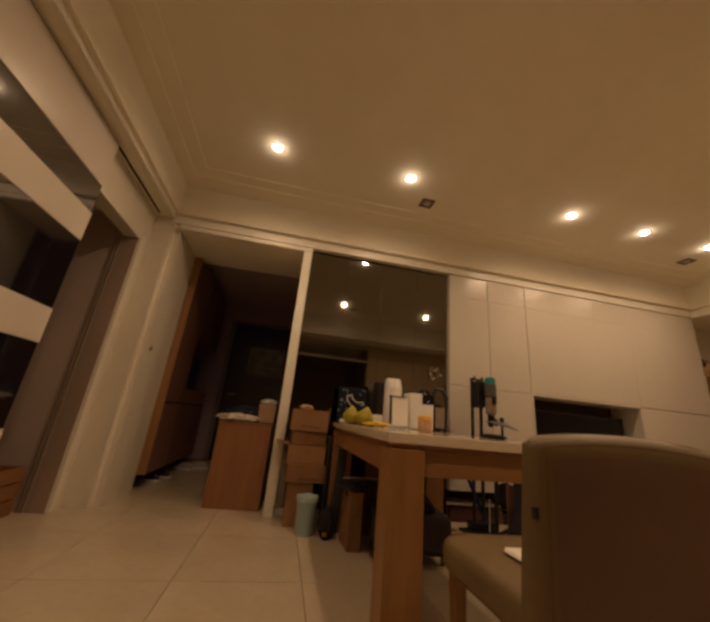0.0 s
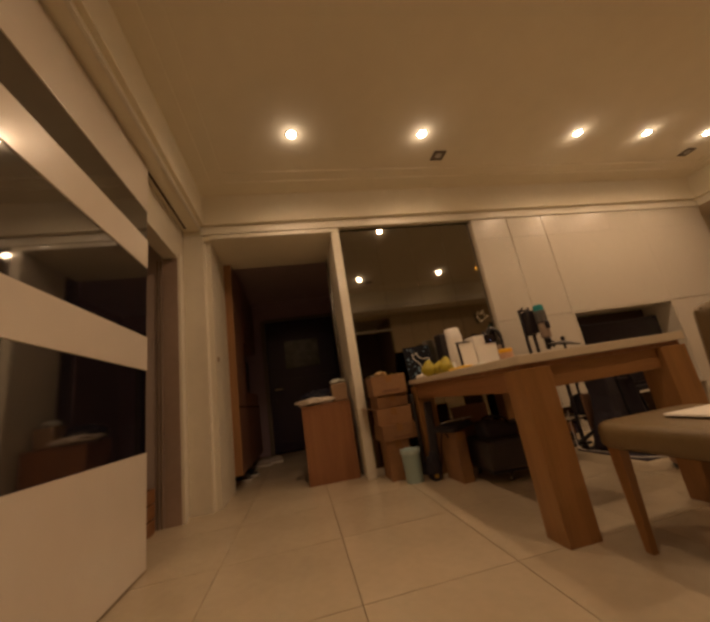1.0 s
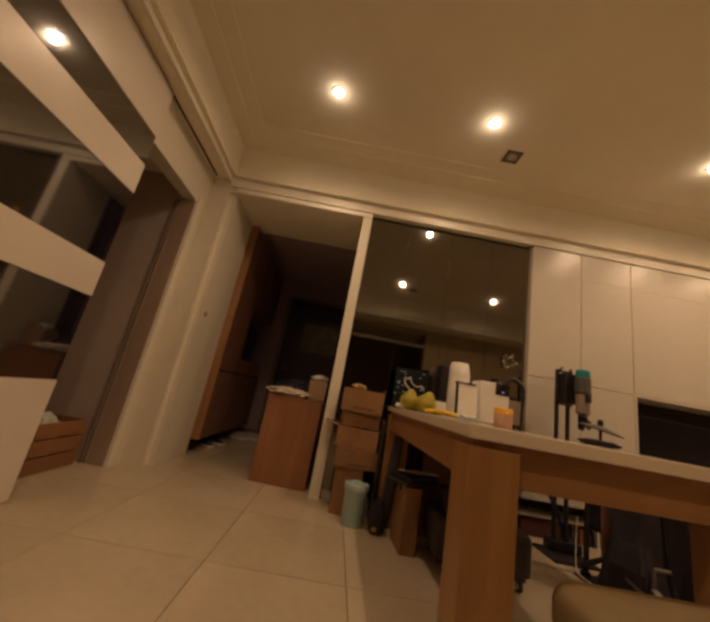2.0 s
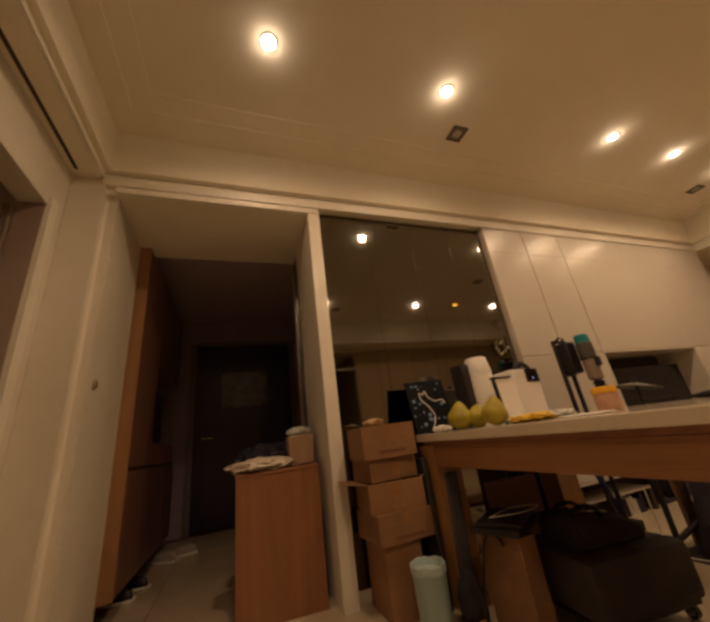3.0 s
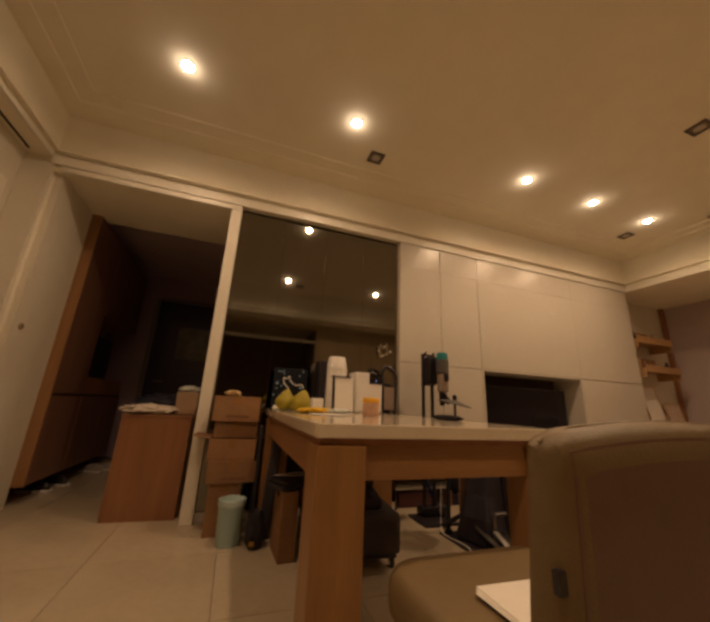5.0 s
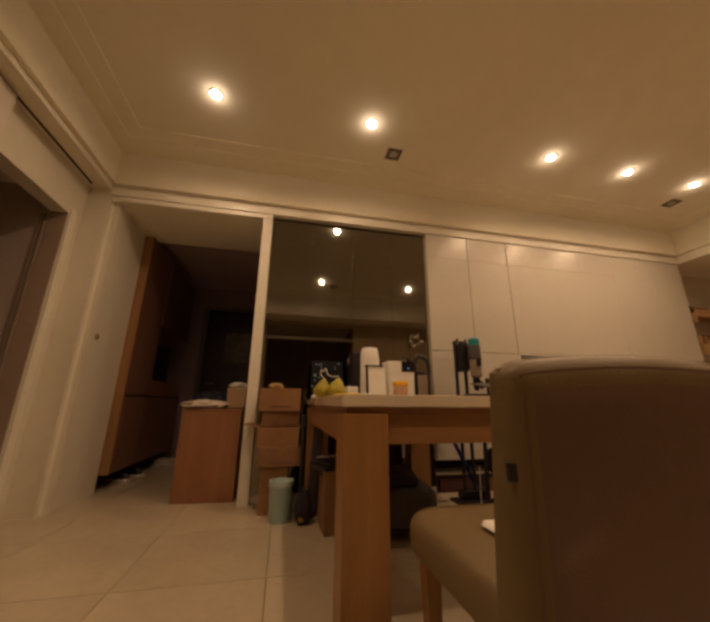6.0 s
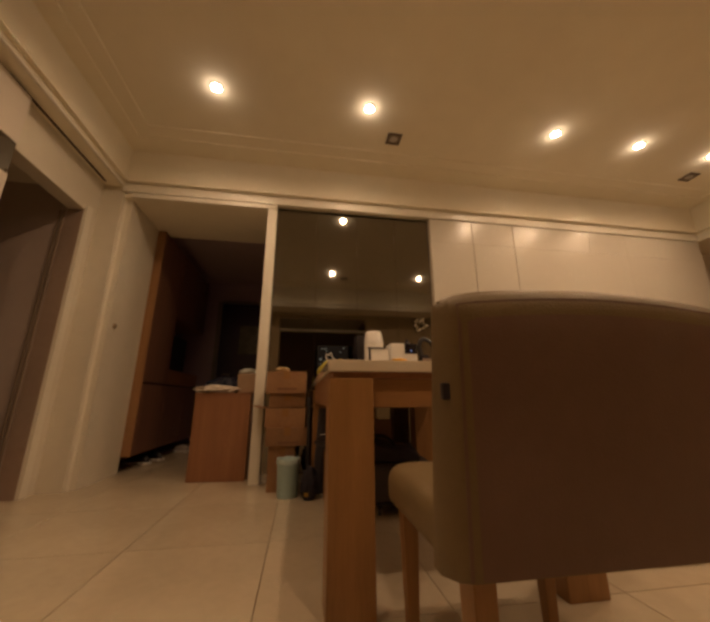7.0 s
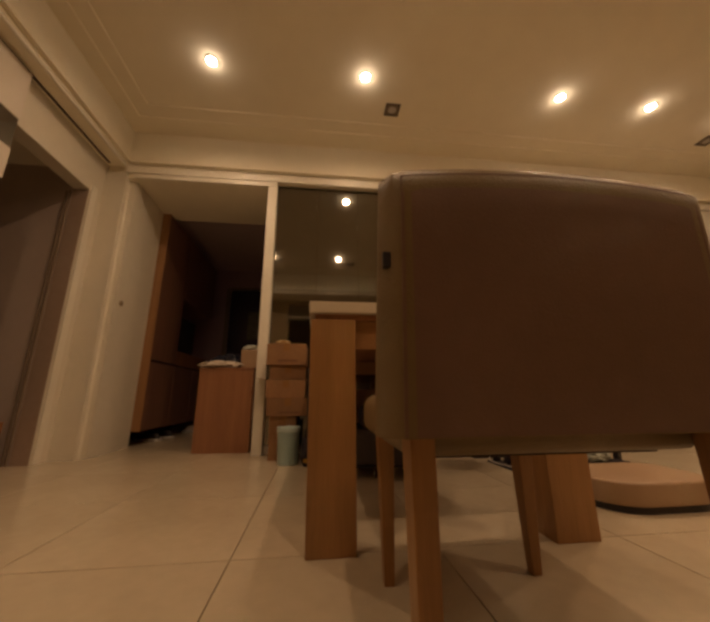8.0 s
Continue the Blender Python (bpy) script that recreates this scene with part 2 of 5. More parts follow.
# ceiling with a stepped recess, lowered border and hall ceiling, one mesh
bm = bm_new()
box(bm, -1.05, 4.52, -0.22, 2.60, TOP, TOP + 0.1)
for x0, x1, y0, y1, z in ((-1.17, 4.64, -0.34, 2.72, 2.809), (-1.30, 4.77, -0.48, 2.915, 2.798)):
    xi0, xi1, yi0, yi1 = (-1.05, 4.52, -0.22, 2.60) if z == 2.809 else (-1.17, 4.64, -0.34, 2.72)
    box(bm, x0, x1, yi1, y1, z, z + 0.12)
    box(bm, x0, x1, y0, yi0, z, z + 0.12)
    box(bm, x0, xi0, yi0, yi1, z, z + 0.12)
    box(bm, xi1, x1, yi0, yi1, z, z + 0.12)
box(bm, XL - 0.3, -1.335, -1.3, 2.965, 2.45, 2.92)
box(bm, -1.335, -1.30, -0.48, 2.95, 2.498, 2.92)
box(bm, 4.80, XR + 0.15, -1.3, 3.3, 2.392, 2.92)
box(bm, 4.77, 4.80, -0.48, 2.95, 2.49, 2.92)
box(bm, -1.335, 4.80, -1.3, -0.48, 2.392, 2.92)
box(bm, -1.30, 4.77, 2.915, 2.95, 2.49, 2.92)
box(bm, -1.65, -0.001, 2.965, 3.69, SOF, 2.92)
box(bm, 0.001, 4.80, 2.965, 3.75, 2.40, 2.92)
box(bm, -1.335, 4.80, 2.95, 2.965, 2.49, 2.92)
box(bm, -3.2, XL - 0.12, 1.0, 2.95, 2.30, 2.42)
box(bm, -3.2, 6.15, -3.2, -1.12, 2.45, 2.6)
ceiling = setting("ceiling", bm, CEIL, "cream painted ceiling with a stepped recessed tray", "ceiling")

# hall ceiling in a darker mauve of its own, standing for shade
bm = bm_new()
box(bm, -2.0, 0.6, 3.692, 5.9, 2.54, 2.92)
setting("ceiling_hall", bm, mat("shaded_hall_ceiling", (0.62, 0.49, 0.53), 0.7, vary=0.06, scale=1.5), "plain hallway ceiling, shade put into its mauve colour", "ceiling")

# trim boards under the tray's edge
bm = bm_new()
box(bm, -1.335, 4.80, YF - 0.012, YF + 0.014, 2.392, 2.464, 0.003)
box(bm, -1.335, 4.80, YF + 0.004, YF + 0.014, 2.465, 2.489)
setting("trim_far", bm, TRIM, "cream trim board along the ceiling tray", "trim")
bm = bm_new()
box(bm, -1.262, 0.0, YF - 0.006, YF + 0.014, SOF, 2.388, 0.003)
setting("trim_lintel", bm, TRIM, "cream trim board over the hallway opening", "trim")
bm = bm_new()
box(bm, -1.348, -1.3365, -1.0, YF - 0.014, 2.44, 2.464, 0.003)
box(bm, -1.3355, -1.325, -0.48, YF - 0.014, 2.44, 2.464, 0.003)
setting("trim_side", bm, TRIM, "cream trim board over the sliding door", "trim")
bm = bm_new()
box(bm, 4.79, 4.80, -0.48, YF - 0.014, 2.386, 2.464, 0.003)
setting("trim_right", bm, TRIM, "cream trim board along the ceiling tray", "trim")
bm = bm_new()
box(bm, -1.33, 4.79, -0.49, -0.455, 2.386, 2.44, 0.004)
box(bm, -1.33, 4.79, -0.48, -0.44, 2.45, 2.50, 0.004)
setting("trim_back", bm, TRIM, "cream stepped trim board along the ceiling tray", "trim")

# wall with the sliding-door opening
bm = bm_new()
box(bm, XL - 0.12, XL, YB, 1.15, 0, 2.46)
box(bm, XL - 0.12, XL, 1.15, 2.80, 2.10, 2.46)
box(bm, XL - 0.12, XL, 2.80, YF + 0.02, 0, 2.46)
setting("wall_west", bm, WALL, "cream painted wall with a wide doorway", "wall")
bm = bm_new()
box(bm, XL + 0.002, -1.262, YF - 0.005, 3.55, 0, 2.391)
bmesh.ops.bevel(bm, geom=[e for e in bm.edges if all(abs(v.co.y - YF + 0.005) < 0.001 and v.co.x > -1.3 for v in e.verts)], offset=0.055, segments=7, affect="EDGES")
setting("wall_pillar", bm, WALL, "cream painted wall return beside the hallway", "wall")
bm = bm_new()
box(bm, XL - 0.004, XL + 0.016, 2.802, 2.868, 0, 2.15, 0.004)
setting("door_casing", bm, TRIM, "cream door casing", "trim")
# side room past the sliding door
bm = bm_new()
box(bm, -3.2, XL - 0.12, 2.80, 2.92, 0, 2.42)
box(bm, -3.3, -3.2, 0.9, 2.92, 0, 2.42)
box(bm, -3.2, XL - 0.12, 0.9, 1.02, 0, 2.42)
setting("wall_side_room", bm, mat("side_room_paint", (0.50, 0.41, 0.36), 0.6, vary=0.06, scale=2), "dim beige wall in the side room", "wall")
bm = bm_new()
box(bm, -1.660, -1.648, 2.788, 2.799, 0, 2.08, 0.002)
box(bm, -1.635, -1.622, 2.788, 2.799, 0, 2.08, 0.002)
setting("door_stop", bm, mat("stop_paint", (0.25, 0.19, 0.14), 0.5), "narrow paired door stops on the jamb", "trim")

bm = bm_new()
box(bm, XL - 0.119, XL - 0.006, 2.794, 2.7985, 0, 2.098, 0.001)
setting("door_jamb", bm, mat("brown_jamb_paint", (0.36, 0.27, 0.215), 0.5, vary=0.1, scale=3), "brown painted jamb lining of the sliding door", "trim")

# hallway
bm = bm_new()
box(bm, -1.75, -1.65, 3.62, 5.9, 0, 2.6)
setting("wall_hall_west", bm, HALLSHADE, "hallway wall, its shade put into mauve paint", "wall")
bm = bm_new()
box(bm, -0.082, 0.0, YF - 0.004, 3.50, 0, SOF - 0.001, 0.004)
box(bm, -0.03, 0.0, YF - 0.004, 3.0, SOF, 2.39, 0.002)
setting("wall_partition", bm, TRIM, "thin cream partition end beside the mirrored closet", "wall")
bm = bm_new()
box(bm, -0.078, -0.004, 3.502, 3.718, 0, SOF - 0.001, 0.003)
setting("wall_panel", bm, mat("dark_glossy_panel", (0.020, 0.017, 0.030), 0.2), "dark glossy panel on the hallway side of the partition", "wall")
bm = bm_new()
box(bm, -0.090, -0.079, 3.64, 3.665, 0, 2.30, 0.002)
setting("trim_panel", bm, CHROME, "slim steel edge strip on the dark panel", "trim")
bm = bm_new()
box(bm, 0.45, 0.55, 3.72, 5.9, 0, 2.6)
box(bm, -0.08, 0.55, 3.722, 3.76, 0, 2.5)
setting("wall_hall_east", bm, HALLSHADE, "hallway wall, its shade put into mauve paint", "wall")
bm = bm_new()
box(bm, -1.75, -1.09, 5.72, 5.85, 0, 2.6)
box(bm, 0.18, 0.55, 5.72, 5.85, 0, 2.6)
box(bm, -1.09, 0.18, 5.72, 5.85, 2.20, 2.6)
setting("wall_hall_end", bm, HALLSHADE, "hallway end wall round the entrance door, shade put into its paint", "wall")

# far wall behind the storage units, end walls, back wall
bm = bm_new()
box(bm, 0.0, XR + 0.1, 3.40, 3.5, 0, 2.92)
setting("wall_north", bm, WALL, "cream wall behind the storage units", "wall")
bm = bm_new()
box(bm, 4.80, XR + 0.1, 3.22, 3.32, 0, 2.391)
setting("wall_shelf_bay", bm, WALL, "cream painted wall behind the shelves", "wall")
bm = bm_new()
box(bm, XR, XR + 0.1, -1.3, 3.3, 0, 2.5)
setting("wall_east", bm, MAUVE, "mauve painted end wall", "wall")
bm = bm_new()
box(bm, 1.62, XR + 0.1, YB - 0.1, YB, 0, 2.46)
box(bm, XL - 0.12, -0.2, YB - 0.1, YB, 0, 2.46)
box(bm, -0.2, 1.62, YB - 0.1, YB, 2.30, 2.46)
setting("wall_south", bm, mat("tan_panel_paint", (0.46, 0.36, 0.22), 0.5, vary=0.06, scale=2), "tan panelled wall with an opening to a dark room", "wall")
bm = bm_new()
box(bm, -1.6, 1.75, -3.2, -3.1, 0, 2.5)
box(bm, -1.6, -1.5, -3.1, -1.12, 0, 2.5)
box(bm, 1.75, 1.85, -3.1, -1.12, 0, 2.5)
setting("wall_back_room", bm, mat("back_room_paint", (0.20, 0.14, 0.10), 0.7), "dark brown wall of the back room", "wall")
bm = bm_new()
box(bm, -0.2, 1.62, YB - 0.08, YB - 0.02, 2.02, 2.05, 0.004)
setting("trim_opening", bm, TRIM, "cream rail across the opening", "trim")
bm = bm_new()
for x in (2.1, 2.9, 3.7, 4.5):
    box(bm, x, x + 0.03, YB, YB + 0.012, 0.0, 2.37, 0.003)
setting("trim_panels", bm, mat("tan_batten", (0.42, 0.33, 0.21), 0.5), "tan battens on the panelled wall", "trim")


# ---- ceiling lights and vents ----
def downlight(x, y, lit=True, face=None):
    t = thing("downlight", pose(x, y, TOP), "round recessed downlight, lit warm white" if lit else "round recessed downlight with a dim amber glow", "downlight", "ceiling downlights")
    bm = bm_new()
    lathe(bm, [(0.034, -0.002), (0.040, -0.006), (0.048, -0.004), (0.050, 0.0)], 32)
    part("ring", bm, TRIM, t)
    bm = bm_new()
    lathe(bm, [(0.033, -0.0045), (0.0001, -0.0045)], 28)
    part("diffuser", bm, face or LAMPFACE, t, "glowing lamp face")
    if lit:
        d = bpy.data.lights.new("downlight_lamp", "SPOT")
        d.energy, d.color, d.shadow_soft_size, d.spot_size, d.spot_blend = LAMP_WATTS, WARM, 0.03, radians(168), 0.85
        new("downlight_lamp", d).matrix_basis = pose(x, y, TOP - 0.014)
        # added fill point, not a second bulb: brightens the ceiling round the fitting
        d = bpy.data.lights.new("ceiling_fill_lamp", "POINT")
        d.energy, d.color, d.shadow_soft_size = CEILING_FILL_WATTS, (1.0, 0.76, 0.55), 0.02
        new("ceiling_fill_lamp", d).matrix_basis = pose(x, y, TOP - 0.034)
    return t


for x in (-0.41, 0.73, 2.36, 3.20, 4.01):
    downlight(x, 2.165)
for x in (-0.41, 0.76, 2.39, 4.10):
    downlight(x, 0.34)
downlight(3.22, 0.34, False, AMBER)


def vent(x, y, turn=0):
    t = thing("ceiling_vent", pose(x, y, TOP, 0, 0, turn), "square ceiling vent with a dark frame and round grey middle", "vent", "ceiling vents")
    bm = bm_new()
    for a in ((-0.062, 0.062, -0.062, -0.046), (-0.062, 0.062, 0.046, 0.062), (-0.062, -0.046, -0.046, 0.046), (0.046, 0.062, -0.046, 0.046)):
        box(bm, *a, -0.008, 0.0, 0.002)
    part("frame", bm, mat("vent_frame", (0.10, 0.075, 0.055), 0.5), t)
    part("backing", one(-0.046, 0.046, -0.046, 0.046, -0.003, 0.0), mat("vent_back", (0.22, 0.18, 0.13), 0.6), t)
    bm = bm_new()
    lathe(bm, [(0.030, -0.004), (0.034, -0.007), (0.026, -0.010), (0.0001, -0.011)], 24)
    part("nozzle", bm, mat("vent_nozzle", (0.45, 0.42, 0.38), 0.4), t)


for x, y in ((1.0, 2.434), (4.13, 2.45), (3.01, 1.27), (1.0, 0.1)):
    vent(x, y)


# flat sheet, brown for the shade inside an opening that isn't modelled
hatch = thing("ceiling_recess_shade", pose(4.40, 0.95, 2.797), "flat brown sheet standing for a shaded opening in the ceiling tray", "hatch")
part("panel", one(0, 0.365, 0, 0.92, -0.006, 0.0, bevel=0.001), mat("recess_shade_brown", (0.30, 0.18, 0.11), 0.6), hatch)
part("rim", one(0.02, 0.345, 0.02, 0.90, -0.010, -0.0062, bevel=0.001), mat("recess_shade_rim", (0.24, 0.14, 0.085), 0.6), hatch)


# ---- sliding door and rail ----
def sliding_door():
    t = thing("sliding_door", pose(-1.47, 0, 0.012), "white sliding door with dark glass stripes, pushed open on its rail", "sliding door")
    y0, y1 = 0.62, 2.062
    levels = [0.0, 0.56, 1.015, 1.215, 1.665, 1.865, 2.072, 2.415]
    for i, (a, b) in enumerate(zip(levels, levels[1:])):
        if i % 2 == 0:
            part("panel", one(0, 0.04, y0, y1, a, b, bevel=0.002), mat("white_door_lacquer", (0.74, 0.68, 0.60), 0.3, vary=0.03, scale=1.5, coat=0.2), t)
        else:
            part("glass", one(0.004, 0.034, y0 + 0.002, y1 - 0.002, a + 0.002, b - 0.002), STRIPE, t, "dark glossy glass stripe")
    part("hanger", one(0.008, 0.03, 1.8, 1.9, 2.415, 2.432), CHROME, t)


sliding_door()
# no slot is cut: a solid strip carries its shade as dark colour
bm = bm_new()
box(bm, -1.462, -1.446, -0.9, 2.90, 2.444, 2.452)
setting("trim_rail_slot", bm, DARK_AND_SHADE, "solid strip coloured dark for the shaded slot of the sliding-door rail", "trim")


# ---- storage wall ----
def mirror_closet():
    t = thing("mirror_closet", pose(0.004, 3.0, 0), "closet faced with four tall bronze-tinted mirror panels", "closet")
    part("carcass", one(0.0, 1.495, 0.03, 0.38, 0, 2.37), REDWOOD, t)
    part("plinth", one(0.0, 1.495, 0.006, 0.03, 0, 0.06), TRIM, t)
    edges = [0.0, 0.379, 0.762, 1.142, 1.495]
    for a, b in zip(edges, edges[1:]):
        part("mirror", one(a + 0.0006, b - 0.0006, 0.0, 0.028, 0.062, 2.386, bevel=0.0008), MIRROR, t, "bronze mirror panel")
    # thin pale upright lines on the mirror face
    streak = mat("pale_streak", (0.42, 0.38, 0.31), 0.6)
    for x, z, h in ((0.366, 2.15, 0.05), (1.131, 2.10, 0.075), (0.758, 1.95, 0.07), (1.139, 2.03, 0.03), (0.764, 2.06, 0.04), (0.372, 2.24, 0.025)):
        bm = bm_new()
        pipe(bm, [(x, -0.0008, z), (x + 0.0015, -0.0008, z + 0.4 * h), (x - 0.001, -0.0008, z + h)], 0.0014)
        part("smudge", bm, streak, t, "thin pale streak")


mirror_closet()


def white_unit(x0, x1, doors, open_span=None, recess=False, label="tall white lacquered storage unit with flush doors"):
    """A storage unit: carcass at the back, flush doors in front. doors: (x0, x1, z0, z1). recess: open under a ledge,
    its shade put into dark colour.
    """
    t = thing("storage_unit", pose(x0, YF, 0), label, "storage unit", "white storage wall")
    w = x1 - x0
    board = mat("carcass_board", (0.55, 0.48, 0.38), 0.6)
    low = 0.27 if recess else 0.0
    if recess:
        part("ledge", one(0, w, 0.0, 0.44, 0.27, 0.29, bevel=0.002), LACQUER, t, "thin white ledge over a dark recess")
        part("recess_back", one(0, w, 0.30, 0.44, 0, 0.2695), DARK_AND_SHADE, t, "back of the low recess, coloured dark for its shade")
        if open_span is None:
            part("recess_board", one(0.004, w - 0.004, 0.05, 0.2995, 0.145, 0.160, bevel=0.001), LACQUER, t)
        for x in (0.0, w - 0.018):
            part("divider", one(x, x + 0.018, 0.06, 0.2995, 0.0, 0.1445), DARK_AND_SHADE, t)
    if open_span is None:
        part("carcass", one(0, w, 0.022, 0.44, low + 0.0205 if recess else 0, 2.386), board, t)
    else:
        a, b, z0, z1 = open_span
        part("carcass", one(0, w, 0.022, 0.44, z1 + 0.02, 2.386), board, t)
        bm = bm_new()
        box(bm, a - x0 - 0.02, a - x0, 0.0, 0.42, z0, z1)
        box(bm, b - x0, b - x0 + 0.02, 0.0, 0.42, z0, z1)
        box(bm, a - x0 - 0.02, b - x0 + 0.02, 0.0, 0.42, z1, z1 + 0.02)
        part("niche_lining", bm, LACQUER, t)
        # back painted dark to give the niche its shade
        part("niche_back", one(a - x0, b - x0, 0.35, 0.42, z0, z1), DARK_AND_SHADE, t, "back of the niche, coloured dark for its shade")
    for a, b, z0, z1, *g in doors:
        g0, g1, h0, h1 = g or (0.002, 0.002, 0.002, 0.0008)
        part("door", one(a - x0 + g0, b - x0 - g1, 0.0, 0.02, z0 + h0, z1 - h1, bevel=0.0006), LACQUER, t)
    return t


WIDE, FINE, LOW = (0.002, 0.002, 0.0006, 0.0006), (0.0005, 0.0005, 0.0006, 0.0006), (0.002, 0.002, 0.002, 0.002)
for a, b in ((1.503, 1.955), (1.957, 2.413)):
    white_unit(a, b, [(a, b, 2.14, 2.386, *WIDE), (a, b, 1.2, 2.14, 0.002, 0.002, 0.002, 0.0006), (a, b, 0.29, 1.2, *LOW)], None, True, "tall white storage unit over a dark low recess")
white_unit(2.415, 3.7805, [(2.415, 3.322, 2.14, 2.386, 0.002, 0.0005, 0.0006, 0.0006), (3.322, 3.7805, 2.14, 2.386, *FINE), (2.415, 3.7805, 1.21, 2.14, 0.002, 0.0004, 0.002, 0.0006)],
           (2.435, 3.76, 0.291, 1.19), True, "white lacquered storage unit with a deep open niche")
white_unit(3.7815, 4.80, [(3.7815, 4.80, 2.14, 2.386, *FINE), (3.7815, 4.80, 1.205, 2.14, 0.0004, 0.0005, 0.002, 0.0006), (3.7815, 4.80, 0.29, 1.2, *LOW), (3.7815, 4.80, 0.0, 0.29, *LOW)])


def television():
    t = thing("television", pose(3.075, YF + 0.17, 0.291), "large black flat television standing in the white niche", "television")
    part("screen", one(-0.60, 0.60, 0.0, 0.012, 0.075, 0.765, bevel=0.002), DARKGLASS, t, "dark glossy screen")
    bm = bm_new()
    for a in ((-0.615, 0.615, 0.06, 0.075), (-0.615, 0.615, 0.765, 0.78), (-0.615, -0.60, 0.0751, 0.7649), (0.60, 0.615, 0.0751, 0.7649)):
        box(bm, a[0], a[1], -0.004, 0.03, a[2], a[3], 0.002)
    part("bezel", bm, BLACK, t)
    part("back_shell", one(-0.45, 0.45, 0.0125, 0.06, 0.12, 0.70, bevel=0.01), BLACK, t)
    for x in (-0.42, 0.42):
        part("foot", one(x - 0.02, x + 0.02, -0.10, 0.12, 0.0, 0.0598, bevel=0.006), BLACK, t)


television()
bm = bm_new()
box(bm, -0.40, 0.40, -0.04, 0.04, 0.0, 0.055, 0.012, 3)
solo("soundbar", bm, RUBBER, "long black soundbar lying under the television", "soundbar", pose(3.05, YF + 0.045, 0.2905))
# books and boxes pushed into the low recess
rnd = random.Random(17)
for i in range(9):
    h, w = rnd.uniform(0.09, 0.13), rnd.uniform(0.012, 0.03)
    solo("book", one(-w / 2, w / 2, -0.07, 0.07, 0, h, bevel=0.001), rnd.choice((PAPER, PAPER, REDWOOD, NAVY, DARK_AND_SHADE)), "upright book in the low dark recess", "book", pose(2.03 + 0.034 * i, YF + 0.15, 0.0, 0, rnd.uniform(-4, 4), 0), "books in the low recess")
solo("storage_box", one(-0.16, 0.16, -0.08, 0.08, 0, 0.12, bevel=0.006), mat("maroon_box", (0.10, 0.03, 0.03), 0.5), "dark maroon box in the low recess", "box", pose(1.72, YF + 0.18, 0.0))
solo("storage_box", one(-0.25, 0.25, -0.08, 0.08, 0, 0.115, bevel=0.006), NAVY, "dark blue flat box in the low recess", "box", pose(2.80, YF + 0.18, 0.0))


# ---- dining table ----
def dining_table():
    t = thing("dining_table", pose(0.374, 1.250, 0), "oak dining table with a cream slab top and square legs", "dining table")
    W, L = 0.928, 1.525
    part("tabletop", one(0, W, 0, L, 0.712, 0.752, bevel=0.005), STONE, t, "glossy cream slab top")
    bm = bm_new()
    box(bm, 0.019, W - 0.019, 0.022, L - 0.032, 0.692, 0.7117, 0.001)
    part("spacer", bm, REDWOOD, t, "thin dark recessed spacer")
    for x in (0.006, W - 0.156):
        for y in (0.006, L - 0.134):
            part("leg", one(x, x + 0.148, y, y + 0.128, 0, 0.6915, bevel=0.004), OAK, t)
    part("apron", one(0.155, W - 0.157, 0.03, 0.055, 0.595, 0.6915, bevel=0.002), OAK_X, t)
    part("apron", one(0.155, W - 0.157, L - 0.055, L - 0.03, 0.595, 0.6915, bevel=0.002), OAK_X, t)
    part("apron", one(0.016, 0.041, 0.135, L - 0.135, 0.595, 0.6915, bevel=0.002), OAK_Y, t)
    part("apron", one(W - 0.045, W - 0.020, 0.135, L - 0.135, 0.595, 0.6915, bevel=0.002), OAK_Y, t)


dining_table()
TT = 0.7525


